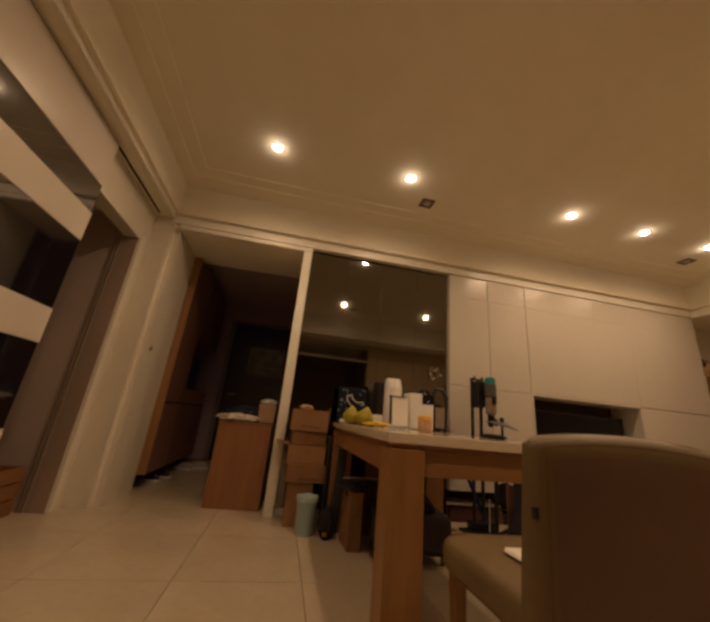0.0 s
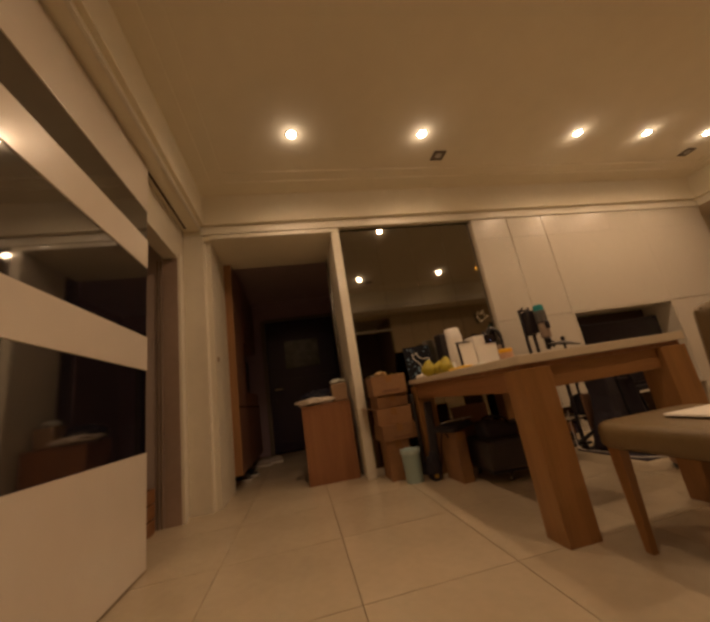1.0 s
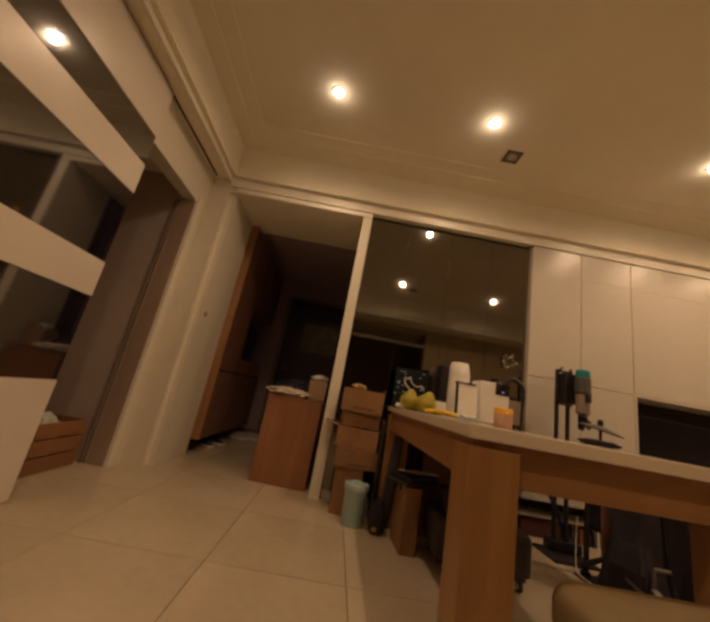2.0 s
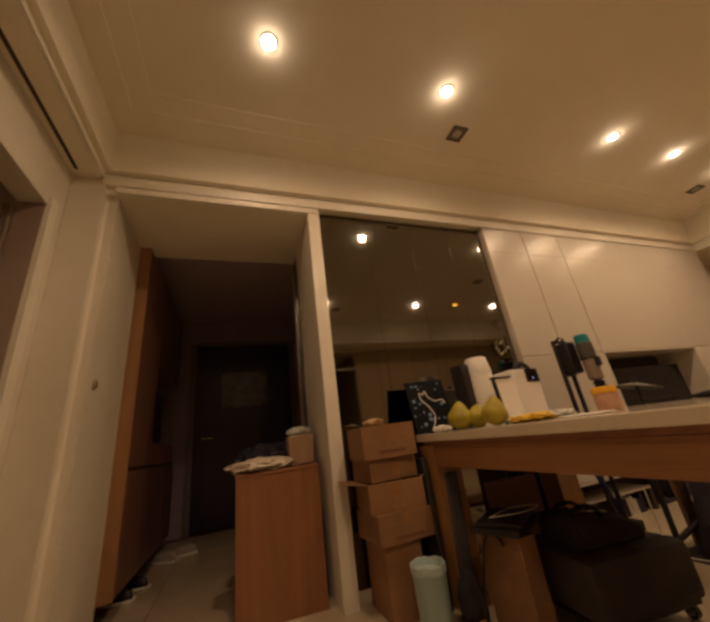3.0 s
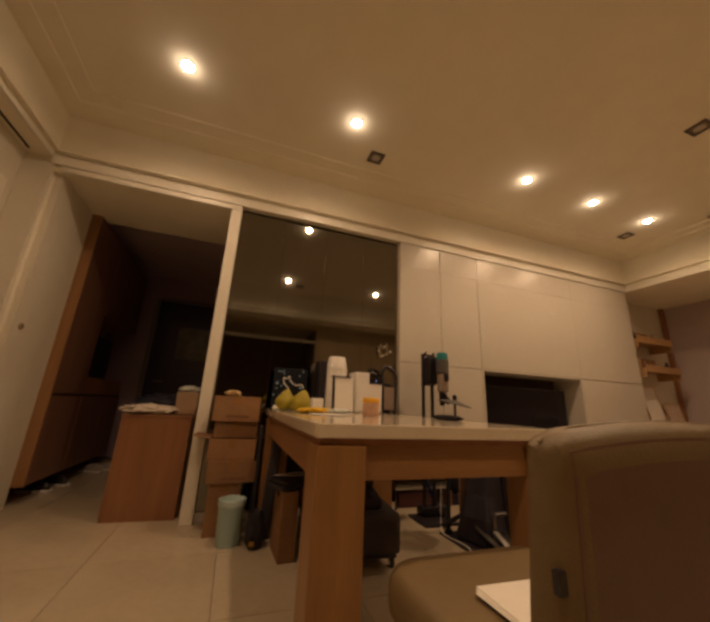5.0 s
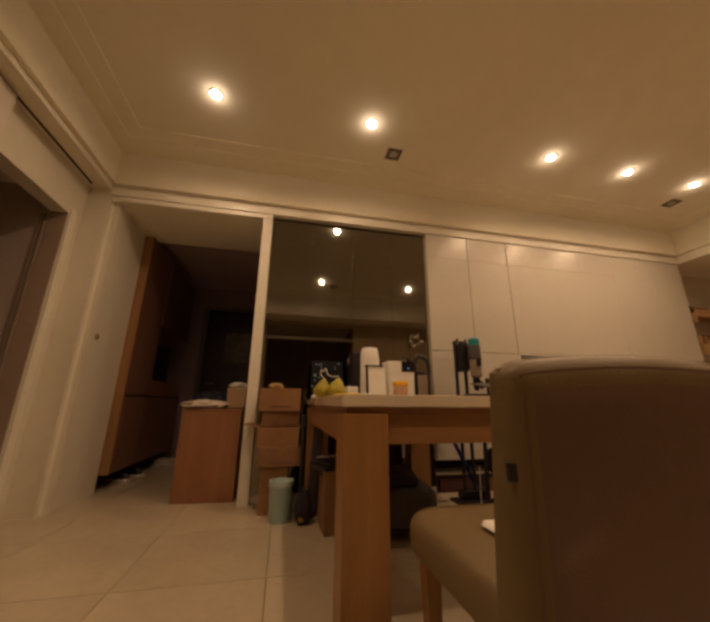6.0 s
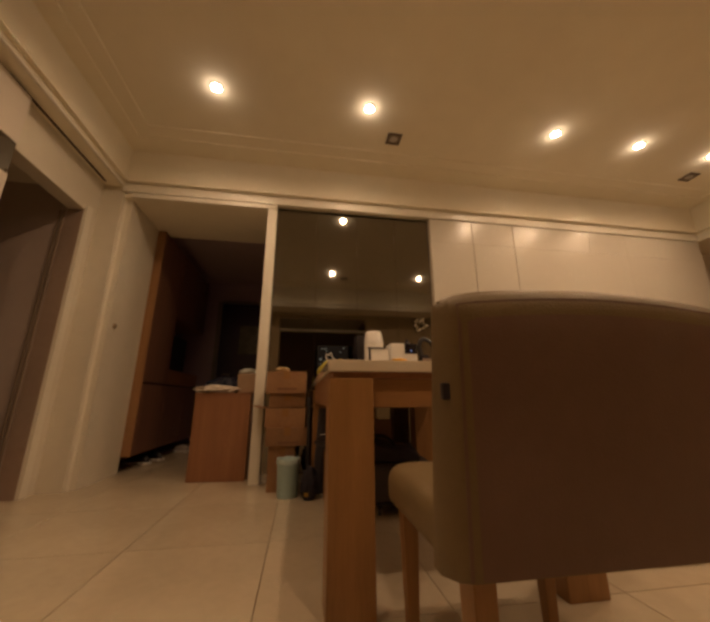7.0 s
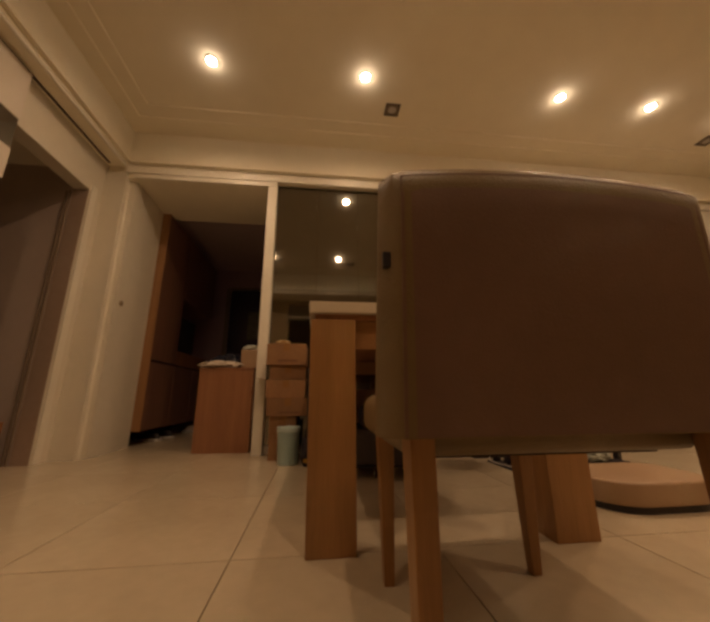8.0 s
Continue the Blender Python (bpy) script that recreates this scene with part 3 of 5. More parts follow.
# ---- dining chair ----
def dining_chair():
    t = thing("dining_chair", pose(0.768, 0.615, 0), "taupe leatherette dining chair with tapered wooden legs", "dining chair")
    hw, z0, z1, deep = 0.276, 0.394, 0.782, 0.074
    nx, nz = 24, 18

    def skin(u, v, side):
        """Padded back: side 0 is the rear face, side 1 the front, u across, v up."""
        z = z0 + (z1 - z0 + 0.022 * (1 - u * u) - 0.014 * max(0.0, (abs(u) - 0.86) / 0.14) ** 2) * v
        e = min(1.0, (1 - abs(u)) * 6.5, (1 - v) * 9)
        soft = (1 - (1 - e) ** 2) ** 0.5
        y = 0.030 * (1 - soft) - 0.014 * v if side == 0 else deep - 0.018 * (1 - soft) - 0.030 * v
        return (u * (hw + 0.008 * (1 - v)), y, z)

    bm = bm_new()
    us = [math.sin((i / nx - 0.5) * math.pi) * 0.35 + (i / nx * 2 - 1) * 0.65 for i in range(nx + 1)]
    vs = [1 - (1 - k / nz) ** 1.5 for k in range(nz + 1)]
    g = {(s, i, k): bm.verts.new(skin(us[i], vs[k], s)) for s in (0, 1) for i in range(nx + 1) for k in range(nz + 1)}
    for i in range(nx):
        for k in range(nz):
            bm.faces.new((g[0, i, k], g[0, i + 1, k], g[0, i + 1, k + 1], g[0, i, k + 1]))
            bm.faces.new((g[1, i, k + 1], g[1, i + 1, k + 1], g[1, i + 1, k], g[1, i, k]))
    for k in range(nz):
        bm.faces.new((g[0, 0, k + 1], g[1, 0, k + 1], g[1, 0, k], g[0, 0, k]))
        bm.faces.new((g[0, nx, k], g[1, nx, k], g[1, nx, k + 1], g[0, nx, k + 1]))
    for i in range(nx):
        bm.faces.new((g[0, i, 0], g[1, i, 0], g[1, i + 1, 0], g[0, i + 1, 0]))
        bm.faces.new((g[0, i, nz], g[0, i + 1, nz], g[1, i + 1, nz], g[1, i, nz]))
    back = part("backrest", bm, LEATHER, t)
    bm = bm_new()
    pipe(bm, [Vector(skin(u, 1, 0)) + Vector((0, 0, -0.002)) for u in (-0.975, -0.8, -0.5, 0, 0.5, 0.8, 0.975)], 0.003)
    part("piping", bm, LEATHER, back)
    part("buckle", one(-hw - 0.001, -hw + 0.014, 0.001, 0.010, 0.622, 0.646, bevel=0.002), BLACK, back)
    # thin panel over the rear face, coloured darker where it lies in shade
    bm = bm_new()
    cols, lines = [-0.90 + 1.80 * i / 16 for i in range(17)], [0.004 + 0.945 * k / 12 for k in range(13)]
    out, inn = [[[bm.verts.new(Vector(skin(u, v, 0)) + Vector((0, o, 0))) for u in cols] for v in lines] for o in (-0.0006, 0.005)]
    for a, b in zip(out, out[1:]):
        for i in range(16):
            bm.faces.new((a[i], a[i + 1], b[i + 1], b[i]))
    rim = [(r, c) for r, c in [(0, i) for i in range(17)] + [(k, 16) for k in range(1, 13)] + [(12, i) for i in range(15, -1, -1)] + [(k, 0) for k in range(11, 0, -1)]]
    for (r, c), (r2, c2) in zip(rim, rim[1:] + rim[:1]):
        bm.faces.new((out[r][c], inn[r][c], inn[r2][c2], out[r2][c2]))
    bmesh.ops.delete(bm, geom=[v for v in bm.verts if not v.link_faces], context="VERTS")
    part("back_panel", bm, LEATHER_SHADE, back, "back panel of the same leatherette, darkened for shade")
    # seat cushion with rounded front corners and a crowned top
    bm = bm_new()
    cushion(bm, -0.240, 0.266, 0.072, 0.560, 0.358, 0.448, (0.03, 0.03, 0.10, 0.10), 0.035, 0.02, 0.016)
    part("seat", bm, LEATHER, t)
    part("seat_frame", one(-0.20, 0.22, 0.12, 0.50, 0.350, 0.3575), DARK_AND_SHADE, t)
    for x, y, f in ((-0.180, 0.500, 1), (0.203, 0.500, 1), (-0.226, 0.046, 0), (0.248, 0.046, 0)):
        bm = bm_new()
        top = 0.360 if f else 0.396
        a = 0.021 if f else 0.017
        box(bm, x - a, x + a, y - 0.024, y + 0.024, 0, top, 0.003)
        for q in bm.verts:
            k = 1 - q.co.z / top
            q.co.x = x + (q.co.x - x) * (1 - (0.42 if f else 0.15) * k)
            q.co.y = y + (q.co.y - y) * (1 - 0.42 * k)
        part("leg", bm, OAK, t)
    return t


dining_chair()
sheets = thing("paper_sheet", pose(0.792, 0.837, 0.4648, 0, 0, 0.5), "white printed sheets lying on the chair seat", "paper")
for i in range(3):
    bm = bm_new()
    box(bm, -0.154, 0.154, -0.104, 0.104, 0, 0.0012, m=pose(0.004 * i, 0.003 * i, 0.0017 * i, 0, 0, -1.3 * i))
    part("sheet", bm, PAPER, sheets)
bm = bm_new()
for x, y, w in ((0.055, -0.005, 0.010), (0.07, -0.012, 0.006), (0.048, -0.02, 0.014)):
    box(bm, x - w, x + w, y - 0.0022, y + 0.0022, 0.0047, 0.0052)
part("print", bm, mat("faded_ink", (0.30, 0.22, 0.15), 0.8), sheets, "faded grey printed lines")


# ---- loose things on the floor ----
def waste_bin():
    t = thing("waste_bin", pose(0.222, 2.60, 0), "mint plastic waste bin lined with a thin bag", "waste bin")
    bm = bm_new()
    lathe(bm, [(0.064, 0), (0.067, 0.005), (0.074, 0.222), (0.077, 0.226), (0.077, 0.232), (0.072, 0.232), (0.064, 0.012), (0.0001, 0.010)], 32)
    part("body", bm, MINT, t)
    bm = bm_new()
    lathe(bm, [(0.0785, 0.205), (0.0790, 0.222), (0.0775, 0.236), (0.071, 0.235), (0.066, 0.2), (0.058, 0.12), (0.0001, 0.10)], 40)
    for v in bm.verts:
        a = math.atan2(v.co.y, v.co.x)
        v.co.z += 0.002 * math.sin(5 * a) + 0.0015 * math.sin(11 * a + 1)
        v.co.xy *= 1 + 0.015 * math.sin(13 * a)
    part("liner", bm, LINER, t, "translucent pale liner")


waste_bin()


def carton(name_label, x0, x1, y0, y1, z0, z1, flaps=(), turn=0, printed=True, material=None):
    """A cardboard box with its open or closed flaps. flaps: (side, lean in degrees from upright)."""
    cx, cy = (x0 + x1) / 2, (y0 + y1) / 2
    w, d, h = (x1 - x0) / 2, (y1 - y0) / 2, z1 - z0
    t = thing("cardboard_box", pose(cx, cy, z0, 0, 0, turn), name_label, "cardboard box", "stacked cartons")
    bm = bm_new()
    s = 0.004
    for a in ((-w, w, -d, -d + s), (-w, w, d - s, d), (-w, -w + s, -d + s, d - s), (w - s, w, -d + s, d - s)):
        box(bm, *a, 0.001, h, 0.001, 1)
    box(bm, -w + s, w - s, -d + s, d - s, 0.001, 0.005)
    if not flaps:
        box(bm, -w + s, w - s, -d + s, d - s, h - 0.005, h)
    part("body", bm, material or CARD, t)
    for side, lean in flaps:
        bm = bm_new()
        f = 0.13 if side in "fb" else 0.11
        half = w - 0.004 if side in "fb" else d - 0.004
        box(bm, -half, half, -0.0018, 0.0018, 0, f, 0.001, 1)
        m = {"f": pose(0, -d + 0.002, h, lean, 0, 0), "b": pose(0, d - 0.002, h, -lean, 0, 0), "l": pose(-w + 0.002, 0, h, 0, -lean, 0) @ pose(0, 0, 0, 0, 0, 90), "r": pose(w - 0.002, 0, h, 0, lean, 0) @ pose(0, 0, 0, 0, 0, 90)}[side]
        bmesh.ops.transform(bm, verts=bm.verts, matrix=m)
        part("flap", bm, material or CARD, t)
    bm = bm_new()
    box(bm, -0.024, 0.024, -d - 0.0008, -d + 0.001, h - 0.055, h - 0.001)
    if not flaps:
        box(bm, -0.024, 0.024, -d - 0.0004, d, h, h + 0.0008)
    part("tape", bm, TAPE, t, "strip of brown packing tape")
    if printed:
        part("print", one(-w * 0.42, w * 0.55, -d - 0.0012, -d, h * 0.16, h * 0.24), PRINT, t)
    return t


carton("tall brown carton at the foot of the stack", 0.075, 0.262, 2.715, 2.97, 0, 0.300, (), 0, False)
carton("flat brown carton with a faint printed mark", 0.045, 0.345, 2.69, 2.965, 0.300, 0.425, (), 3)
carton("brown carton with its flaps hanging open", 0.045, 0.335, 2.71, 2.975, 0.425, 0.556, (("l", 80), ("r", 75)), -4, False)
carton("small brown carton stacked in an open one", 0.052, 0.318, 2.73, 2.97, 0.560, 0.665, (), 3, False)
carton("closed brown carton on top of the stack", 0.035, 0.328, 2.70, 2.975, 0.665, 0.825, (), -2)
bm = bm_new()
lump(bm, 0.14, 2.80, 0.826, 0.055, 0.06, 0.04, 0.3, 3, 4)
solo("plastic_wrap", bm, mat("crumpled_tan_wrap", (0.5, 0.36, 0.18), 0.25, bump=0.6, bump_scale=30), "crumpled tan wrapping on top of the stacked cartons", "wrapping")

carton("narrow brown carton standing on end under the table", 0.462, 0.550, 2.285, 2.52, 0, 0.335, (), 3, False, CARD)["label"] = "narrow brown carton standing on end under the table"
bm = bm_new()
box(bm, -0.12, 0.10, -0.10, 0.12, 0, 0.022, 0.004, m=pose(0, 0, 0, 0, -6, 20))
box(bm, -0.10, 0.09, -0.09, 0.10, 0.024, 0.04, 0.004, m=pose(0, 0, 0, 0, -6, 28))
solo("binder", bm, BLACK, "black ring binders lying on a narrow carton", "binder", pose(0.54, 2.40, 0.349))
bm = bm_new()
pipe(bm, [(-0.12, -0.06, 0), (-0.02, -0.14, 0.012), (0.11, -0.10, 0.012), (0.03, -0.02, 0.004), (-0.12, -0.06, 0.0)], 0.0013)
solo("loose_cable", bm, PLASTIC_W, "thin white cable looped on the binders", "cable", pose(0.54, 2.42, 0.405))

# folded dark things between the cartons and the table
bm = bm_new()
box(bm, -0.04, 0.036, -0.022, 0.022, 0.0, 0.56, 0.014, 3)
for v in bm.verts:
    v.co.x += 0.05 * (v.co.z / 0.56) ** 2 - 0.02 * v.co.z
    v.co.x *= 1 - 0.25 * v.co.z
solo("camping_chair", bm, GREYCLOTH, "black folded seat leaning on a table leg", "folding chair", pose(0.425, 2.645, 0.0))
bm = bm_new()
box(bm, -0.012, 0.012, -0.07, 0.07, 0.0, 0.64, 0.008, 2)
solo("folded_board", bm, mat("charcoal_board", (0.03, 0.028, 0.03), 0.6), "dark slim folded board beside the cartons", "board", pose(0.352, 2.76, 0.0))
bm = bm_new()
lump(bm, 0, 0, 0, 0.055, 0.06, 0.19, 0.35, 2.6, 9)
solo("black_bag", bm, BLACKCLOTH, "small black bag slumped on the floor", "bag", pose(0.365, 2.53, 0.0))
bm = bm_new()
box(bm, -0.014, 0.014, -0.002, 0.002, 0, 0.024, 0.001)
# darker, mottled yellow
solo("yellow_tag", bm, mat("dull_yellow", (0.34, 0.20, 0.02), 0.6, vary=0.3, scale=40), "yellow tag on a slumped black bag", "tag", pose(0.345, 2.452, 0.03, 0, 0, -12))
bm = bm_new()
pipe(bm, [(0.43, 2.60, 0.006), (0.435, 2.56, 0.06), (0.44, 2.52, 0.16), (0.446, 2.48, 0.28), (0.452, 2.42, 0.34), (0.455, 2.36, 0.30)], 0.005)
solo("power_cable", bm, BLACK, "black cable hanging down a carton's side", "cable")


def trolley():
    t = thing("storage_trolley", pose(0.80, 2.09, 0, 0, 0, -6), "dark grey fabric storage box on four castors", "trolley")
    part("body", one(-0.20, 0.27, 0.0, 0.40, 0.072, 0.262, bevel=0.03), mat("charcoal_felt", (0.062, 0.052, 0.055), 0.85, vary=0.25, scale=8, bump=0.4, bump_scale=50), t)
    part("base", one(-0.185, 0.25, 0.02, 0.38, 0.055, 0.071, bevel=0.004), BLACK, t)
    for x, y in ((-0.06, 0.05), (0.235, 0.06), (-0.16, 0.34), (0.235, 0.34)):
        bm = bm_new()
        rod(bm, (x - 0.010, y, 0.024), (x + 0.010, y, 0.024), 0.024, seg=18)
        wheel = part("castor", bm, BLACK, t)
        bm = bm_new()
        rod(bm, (x - 0.0125, y, 0.024), (x + 0.0125, y, 0.024), 0.014, seg=14)
        part("hub", bm, PLASTIC_W, wheel, "pale plastic hub")
        for o in (-0.016, 0.012):
            part("fork", one(x + o, x + o + 0.004, y - 0.012, y + 0.012, 0.018, 0.055, bevel=0.001), CHROME, wheel)


trolley()
bm = bm_new()
box(bm, -0.15, 0.19, -0.12, 0.11, 0.0, 0.09, 0.035, 4)
bmesh.ops.subdivide_edges(bm, edges=bm.edges[:], cuts=3, use_grid_fill=True)
for v in bm.verts:
    w = v.co.z / 0.09
    v.co.z += w * (0.04 * noise.noise(v.co * 9) - 0.16 * max(0.0, v.co.x) + 0.02)
    v.co.xy *= 1 + 0.08 * noise.noise(v.co * 12)
bag = thing("black_bag", pose(0.82, 2.28, 0.258, 0, 0, -6), "soft black bag lying on the storage trolley", "bag")
part("body", bm, BLACKCLOTH, bag)
for y in (-0.05, 0.04):
    bm = bm_new()
    pipe(bm, [(-0.11, y, 0.09), (-0.08, y - 0.01, 0.135), (-0.02, y - 0.015, 0.142), (0.03, y - 0.01, 0.12), (0.05, y, 0.085)], 0.008)
    part("handle", bm, RUBBER, bag, "limp black carrying handle")
bm = bm_new()
pipe(bm, [(-0.12, -0.005, 0.105), (-0.05, 0.0, 0.112), (0.06, -0.004, 0.100), (0.14, 0.0, 0.086)], 0.003)
part("zip", bm, CHROME, bag, "thin steel zip")
bm = bm_new()
box(bm, 0.64, 0.95, 2.60, 2.64, 0.0, 0.48, 0.004)
solo("cardboard_sheet", bm, CARD_DARK, "dark brown cardboard sheet standing under the table", "cardboard")

# low cream pad
bm = bm_new()
cushion(bm, 1.525, 2.04, 1.425, 1.80, 0.026, 0.112, (0.16, 0.16, 0.12, 0.12), 0.012, 0.008)
platform = thing("low_pad", pose(0, 0, 0), "low cream padded mat with rounded corners on a dark base", "pad")
part("pad", bm, CREAMPAD, platform)
bm = bm_new()
cushion(bm, 1.535, 2.03, 1.435, 1.79, 0, 0.0255, (0.15, 0.15, 0.11, 0.11), 0.004)
part("base", bm, BLACK, platform)
bm = bm_new()
lump(bm, 0, 0, 0, 0.085, 0.05, 0.05, 0.35, 2.8, 71, 4)
solo("packet", bm, mat("grey_green_film", (0.30, 0.32, 0.27), 0.3, bump=0.6, bump_scale=30), "crumpled grey-green packet on the drum module", "packet", pose(1.94, 1.98, 0.0855))


def drum_kit():
    t = thing("electronic_drum_kit", pose(0, 0, 0), "black electronic drum kit with rubber pads on a tube rack", "drum kit")
    bm = bm_new()
    box(bm, 1.57, 2.20, 1.92, 2.48, 0.0, 0.008, 0.003)
    mat_ = part("floor_mat", bm, BLACKCLOTH, t, "thin black floor mat")
    for x, y, lean, h in ((1.63, 2.46, 0.02, 0.70), (2.15, 2.44, -0.03, 0.70), (2.26, 2.16, 0.02, 0.60)):
        bm = bm_new()
        rod(bm, (x, y, 0.008), (x + lean, y, h), 0.015)
        rod(bm, (x, y, 0.008), (x, y, 0.033), 0.026)
        part("post", bm, BLACK, t)
    for a, b in (((1.65, 2.46, 0.56), (2.13, 2.44, 0.56)), ((2.27, 2.16, 0.52), (2.13, 2.44, 0.56)), ((1.58, 2.46, 0.05), (1.80, 2.28, 0.24)), ((2.15, 2.44, 0.10), (2.26, 2.16, 0.14))):
        bm = bm_new()
        rod(bm, a, b, 0.014)
        part("crossbar", bm, BLACK, t)
    for x, y, z, r in ((1.635, 2.345, 0.852, 0.118),):
        bm = bm_new()
        lathe(bm, [(0.012, 0.02), (0.035, 0.016), (r, -0.004), (r, -0.010), (0.03, 0.0), (0.0001, 0.0)], 32)
        bmesh.ops.transform(bm, verts=bm.verts, matrix=pose(x, y, z, 8, 9, 0))
        pad = part("cymbal_pad", bm, mat("grey_rubber", (0.09, 0.085, 0.08), 0.5), t, "thin round grey cymbal pad")
        bm = bm_new()
        rod(bm, (x, y, 0.50), (x, y, z + 0.055), 0.009)
        rod(bm, (x, y, z + 0.02), (x, y, z + 0.05), 0.016)
        part("pad_stem", bm, BLACK, pad)
    for x, y, z in ((1.98, 2.28, 0.60), (2.14, 2.18, 0.58)):
        bm = bm_new()
        lathe(bm, [(0.0001, -0.02), (0.09, -0.018), (0.105, 0.0), (0.105, 0.02), (0.095, 0.026), (0.0001, 0.026)], 28)
        bmesh.ops.transform(bm, verts=bm.verts, matrix=pose(x, y, z, 10, 0, 0))
        part("drum_pad", bm, RUBBER, t)
        bm = bm_new()
        rod(bm, (x, y, z - 0.02), (x, 2.44, 0.56), 0.010)
        part("pad_arm", bm, BLACK, t)
    # kick tower under a slack black cover
    bm = bm_new()
    box(bm, -0.12, 0.12, -0.10, 0.10, 0.008, 0.66, 0.03, 3)
    bmesh.ops.subdivide_edges(bm, edges=bm.edges[:], cuts=4, use_grid_fill=True)
    for q in bm.verts:
        k = min(1.0, q.co.z / 0.26)
        q.co.x *= 1.35 - 0.55 * k + 0.16 * math.sin(q.co.z * 11)
        q.co.y *= 1.3 - 0.5 * k
        q.co += Vector((1, 1, 0)) * 0.03 * noise.noise(q.co * 9)
    bmesh.ops.transform(bm, verts=bm.verts, matrix=pose(1.80, 2.30, 0, 0, 0, 20))
    part("kick_tower", bm, BLACKCLOTH, t)
    for x, y, s in ((1.70, 2.12, 14), (1.72, 2.02, -4)):
        bm = bm_new()
        box(bm, -0.018, 0.018, -0.12, 0.12, 0.0, 0.012, 0.004)
        bmesh.ops.transform(bm, verts=bm.verts, matrix=pose(x, y, 0.06, 24, 0, s))
        part("pedal_arm", bm, mat("grey_metal", (0.2, 0.19, 0.18), 0.35, metal=0.8), t)
    bm = bm_new()
    v = box(bm, -0.045, 0.045, -0.15, 0.13, 0.0, 0.014, 0.005)
    bmesh.ops.transform(bm, verts=bm.verts, matrix=pose(1.80, 2.06, 0.05, 14, 0, 12))
    part("foot_plate", bm, CHROME, t, "worn metal foot plate")
    bm = bm_new()
    rod(bm, (1.74, 2.14, 0.008), (1.74, 2.14, 0.20), 0.011)
    rod(bm, (1.74, 2.14, 0.20), (1.83, 2.14, 0.20), 0.011)
    part("beater_frame", bm, mat("grey_metal", (0.2, 0.19, 0.18), 0.35, metal=0.8), t)
    # small pad hanging from the rack, and a brown board behind the tower
    bm = bm_new()
    lathe(bm, [(0.0001, -0.025), (0.075, -0.025), (0.09, -0.008), (0.09, 0.012), (0.075, 0.025), (0.0001, 0.025)], 28)
    bmesh.ops.transform(bm, verts=bm.verts, matrix=pose(1.73, 2.47, 0.335, 84, 0, -12))
    low = part("drum_pad", bm, RUBBER, t)
    bm = bm_new()
    rod(bm, (1.73, 2.46, 0.41), (1.73, 2.455, 0.56), 0.010)
    part("pad_arm", bm, BLACK, low)
    bm = bm_new()
    box(bm, -0.07, 0.07, -0.008, 0.008, 0.008, 0.42, 0.003, m=pose(1.77, 2.43, 0, 0, 0, 8))
    part("back_board", bm, CARD_DARK, t, "brown board behind the kick tower")
    bm = bm_new()
    box(bm, -0.10, 0.10, -0.06, 0.06, 0.008, 0.50, 0.03, 3)
    bmesh.ops.subdivide_edges(bm, edges=bm.edges[:], cuts=3, use_grid_fill=True)
    for q in bm.verts:
        q.co.x *= 1.25 - 0.9 * q.co.z
        q.co += Vector((1, 1, 0.3)) * 0.03 * noise.noise(q.co * 11 + Vector((3, 1, 0)))
    bmesh.ops.transform(bm, verts=bm.verts, matrix=pose(2.04, 2.36, 0, 0, 0, -14))
    part("seat_cover", bm, BLACKCLOTH, t, "slack black cloth cover over folded hardware")
    for a, b in (((1.90, 2.20, 0.008), (1.96, 2.30, 0.50)), ((2.22, 2.30, 0.008), (2.12, 2.34, 0.56)), ((1.66, 2.30, 0.012), (1.84, 2.22, 0.16)), ((1.93, 2.10, 0.02), (2.16, 2.00, 0.05))):
        bm = bm_new()
        rod(bm, a, b, 0.011)
        part("strut", bm, RUBBER, t)
    # round padded head on its own post
    bm = bm_new()
    lathe(bm, [(0.0001, -0.03), (0.10, -0.03), (0.125, -0.01), (0.125, 0.015), (0.10, 0.03), (0.0001, 0.03)], 32)
    for q in bm.verts:
        q.co.y *= 1.3
    bmesh.ops.transform(bm, verts=bm.verts, matrix=pose(2.20, 2.08, 0.37, 82, 0, 20))
    head = part("padded_head", bm, BLACKCLOTH, t)
    bm = bm_new()
    rod(bm, (2.19, 2.10, 0.008), (2.19, 2.10, 0.30), 0.017)
    part("post", bm, BLACK, t)
    part("module", one(1.86, 2.12, 1.93, 2.03, 0.009, 0.085, bevel=0.015), BLACK, t)


drum_kit()
bm = bm_new()
pipe(bm, [(1.62, 2.52, 0.30), (1.60, 2.50, 0.05), (1.575, 2.42, 0.012), (1.60, 2.25, 0.012), (1.57, 2.10, 0.012), (1.60, 1.98, 0.012), (1.72, 1.90, 0.008)], 0.004)
solo("loose_cable", bm, PLASTIC_W, "thin white cable lying along the black floor mat", "cable")


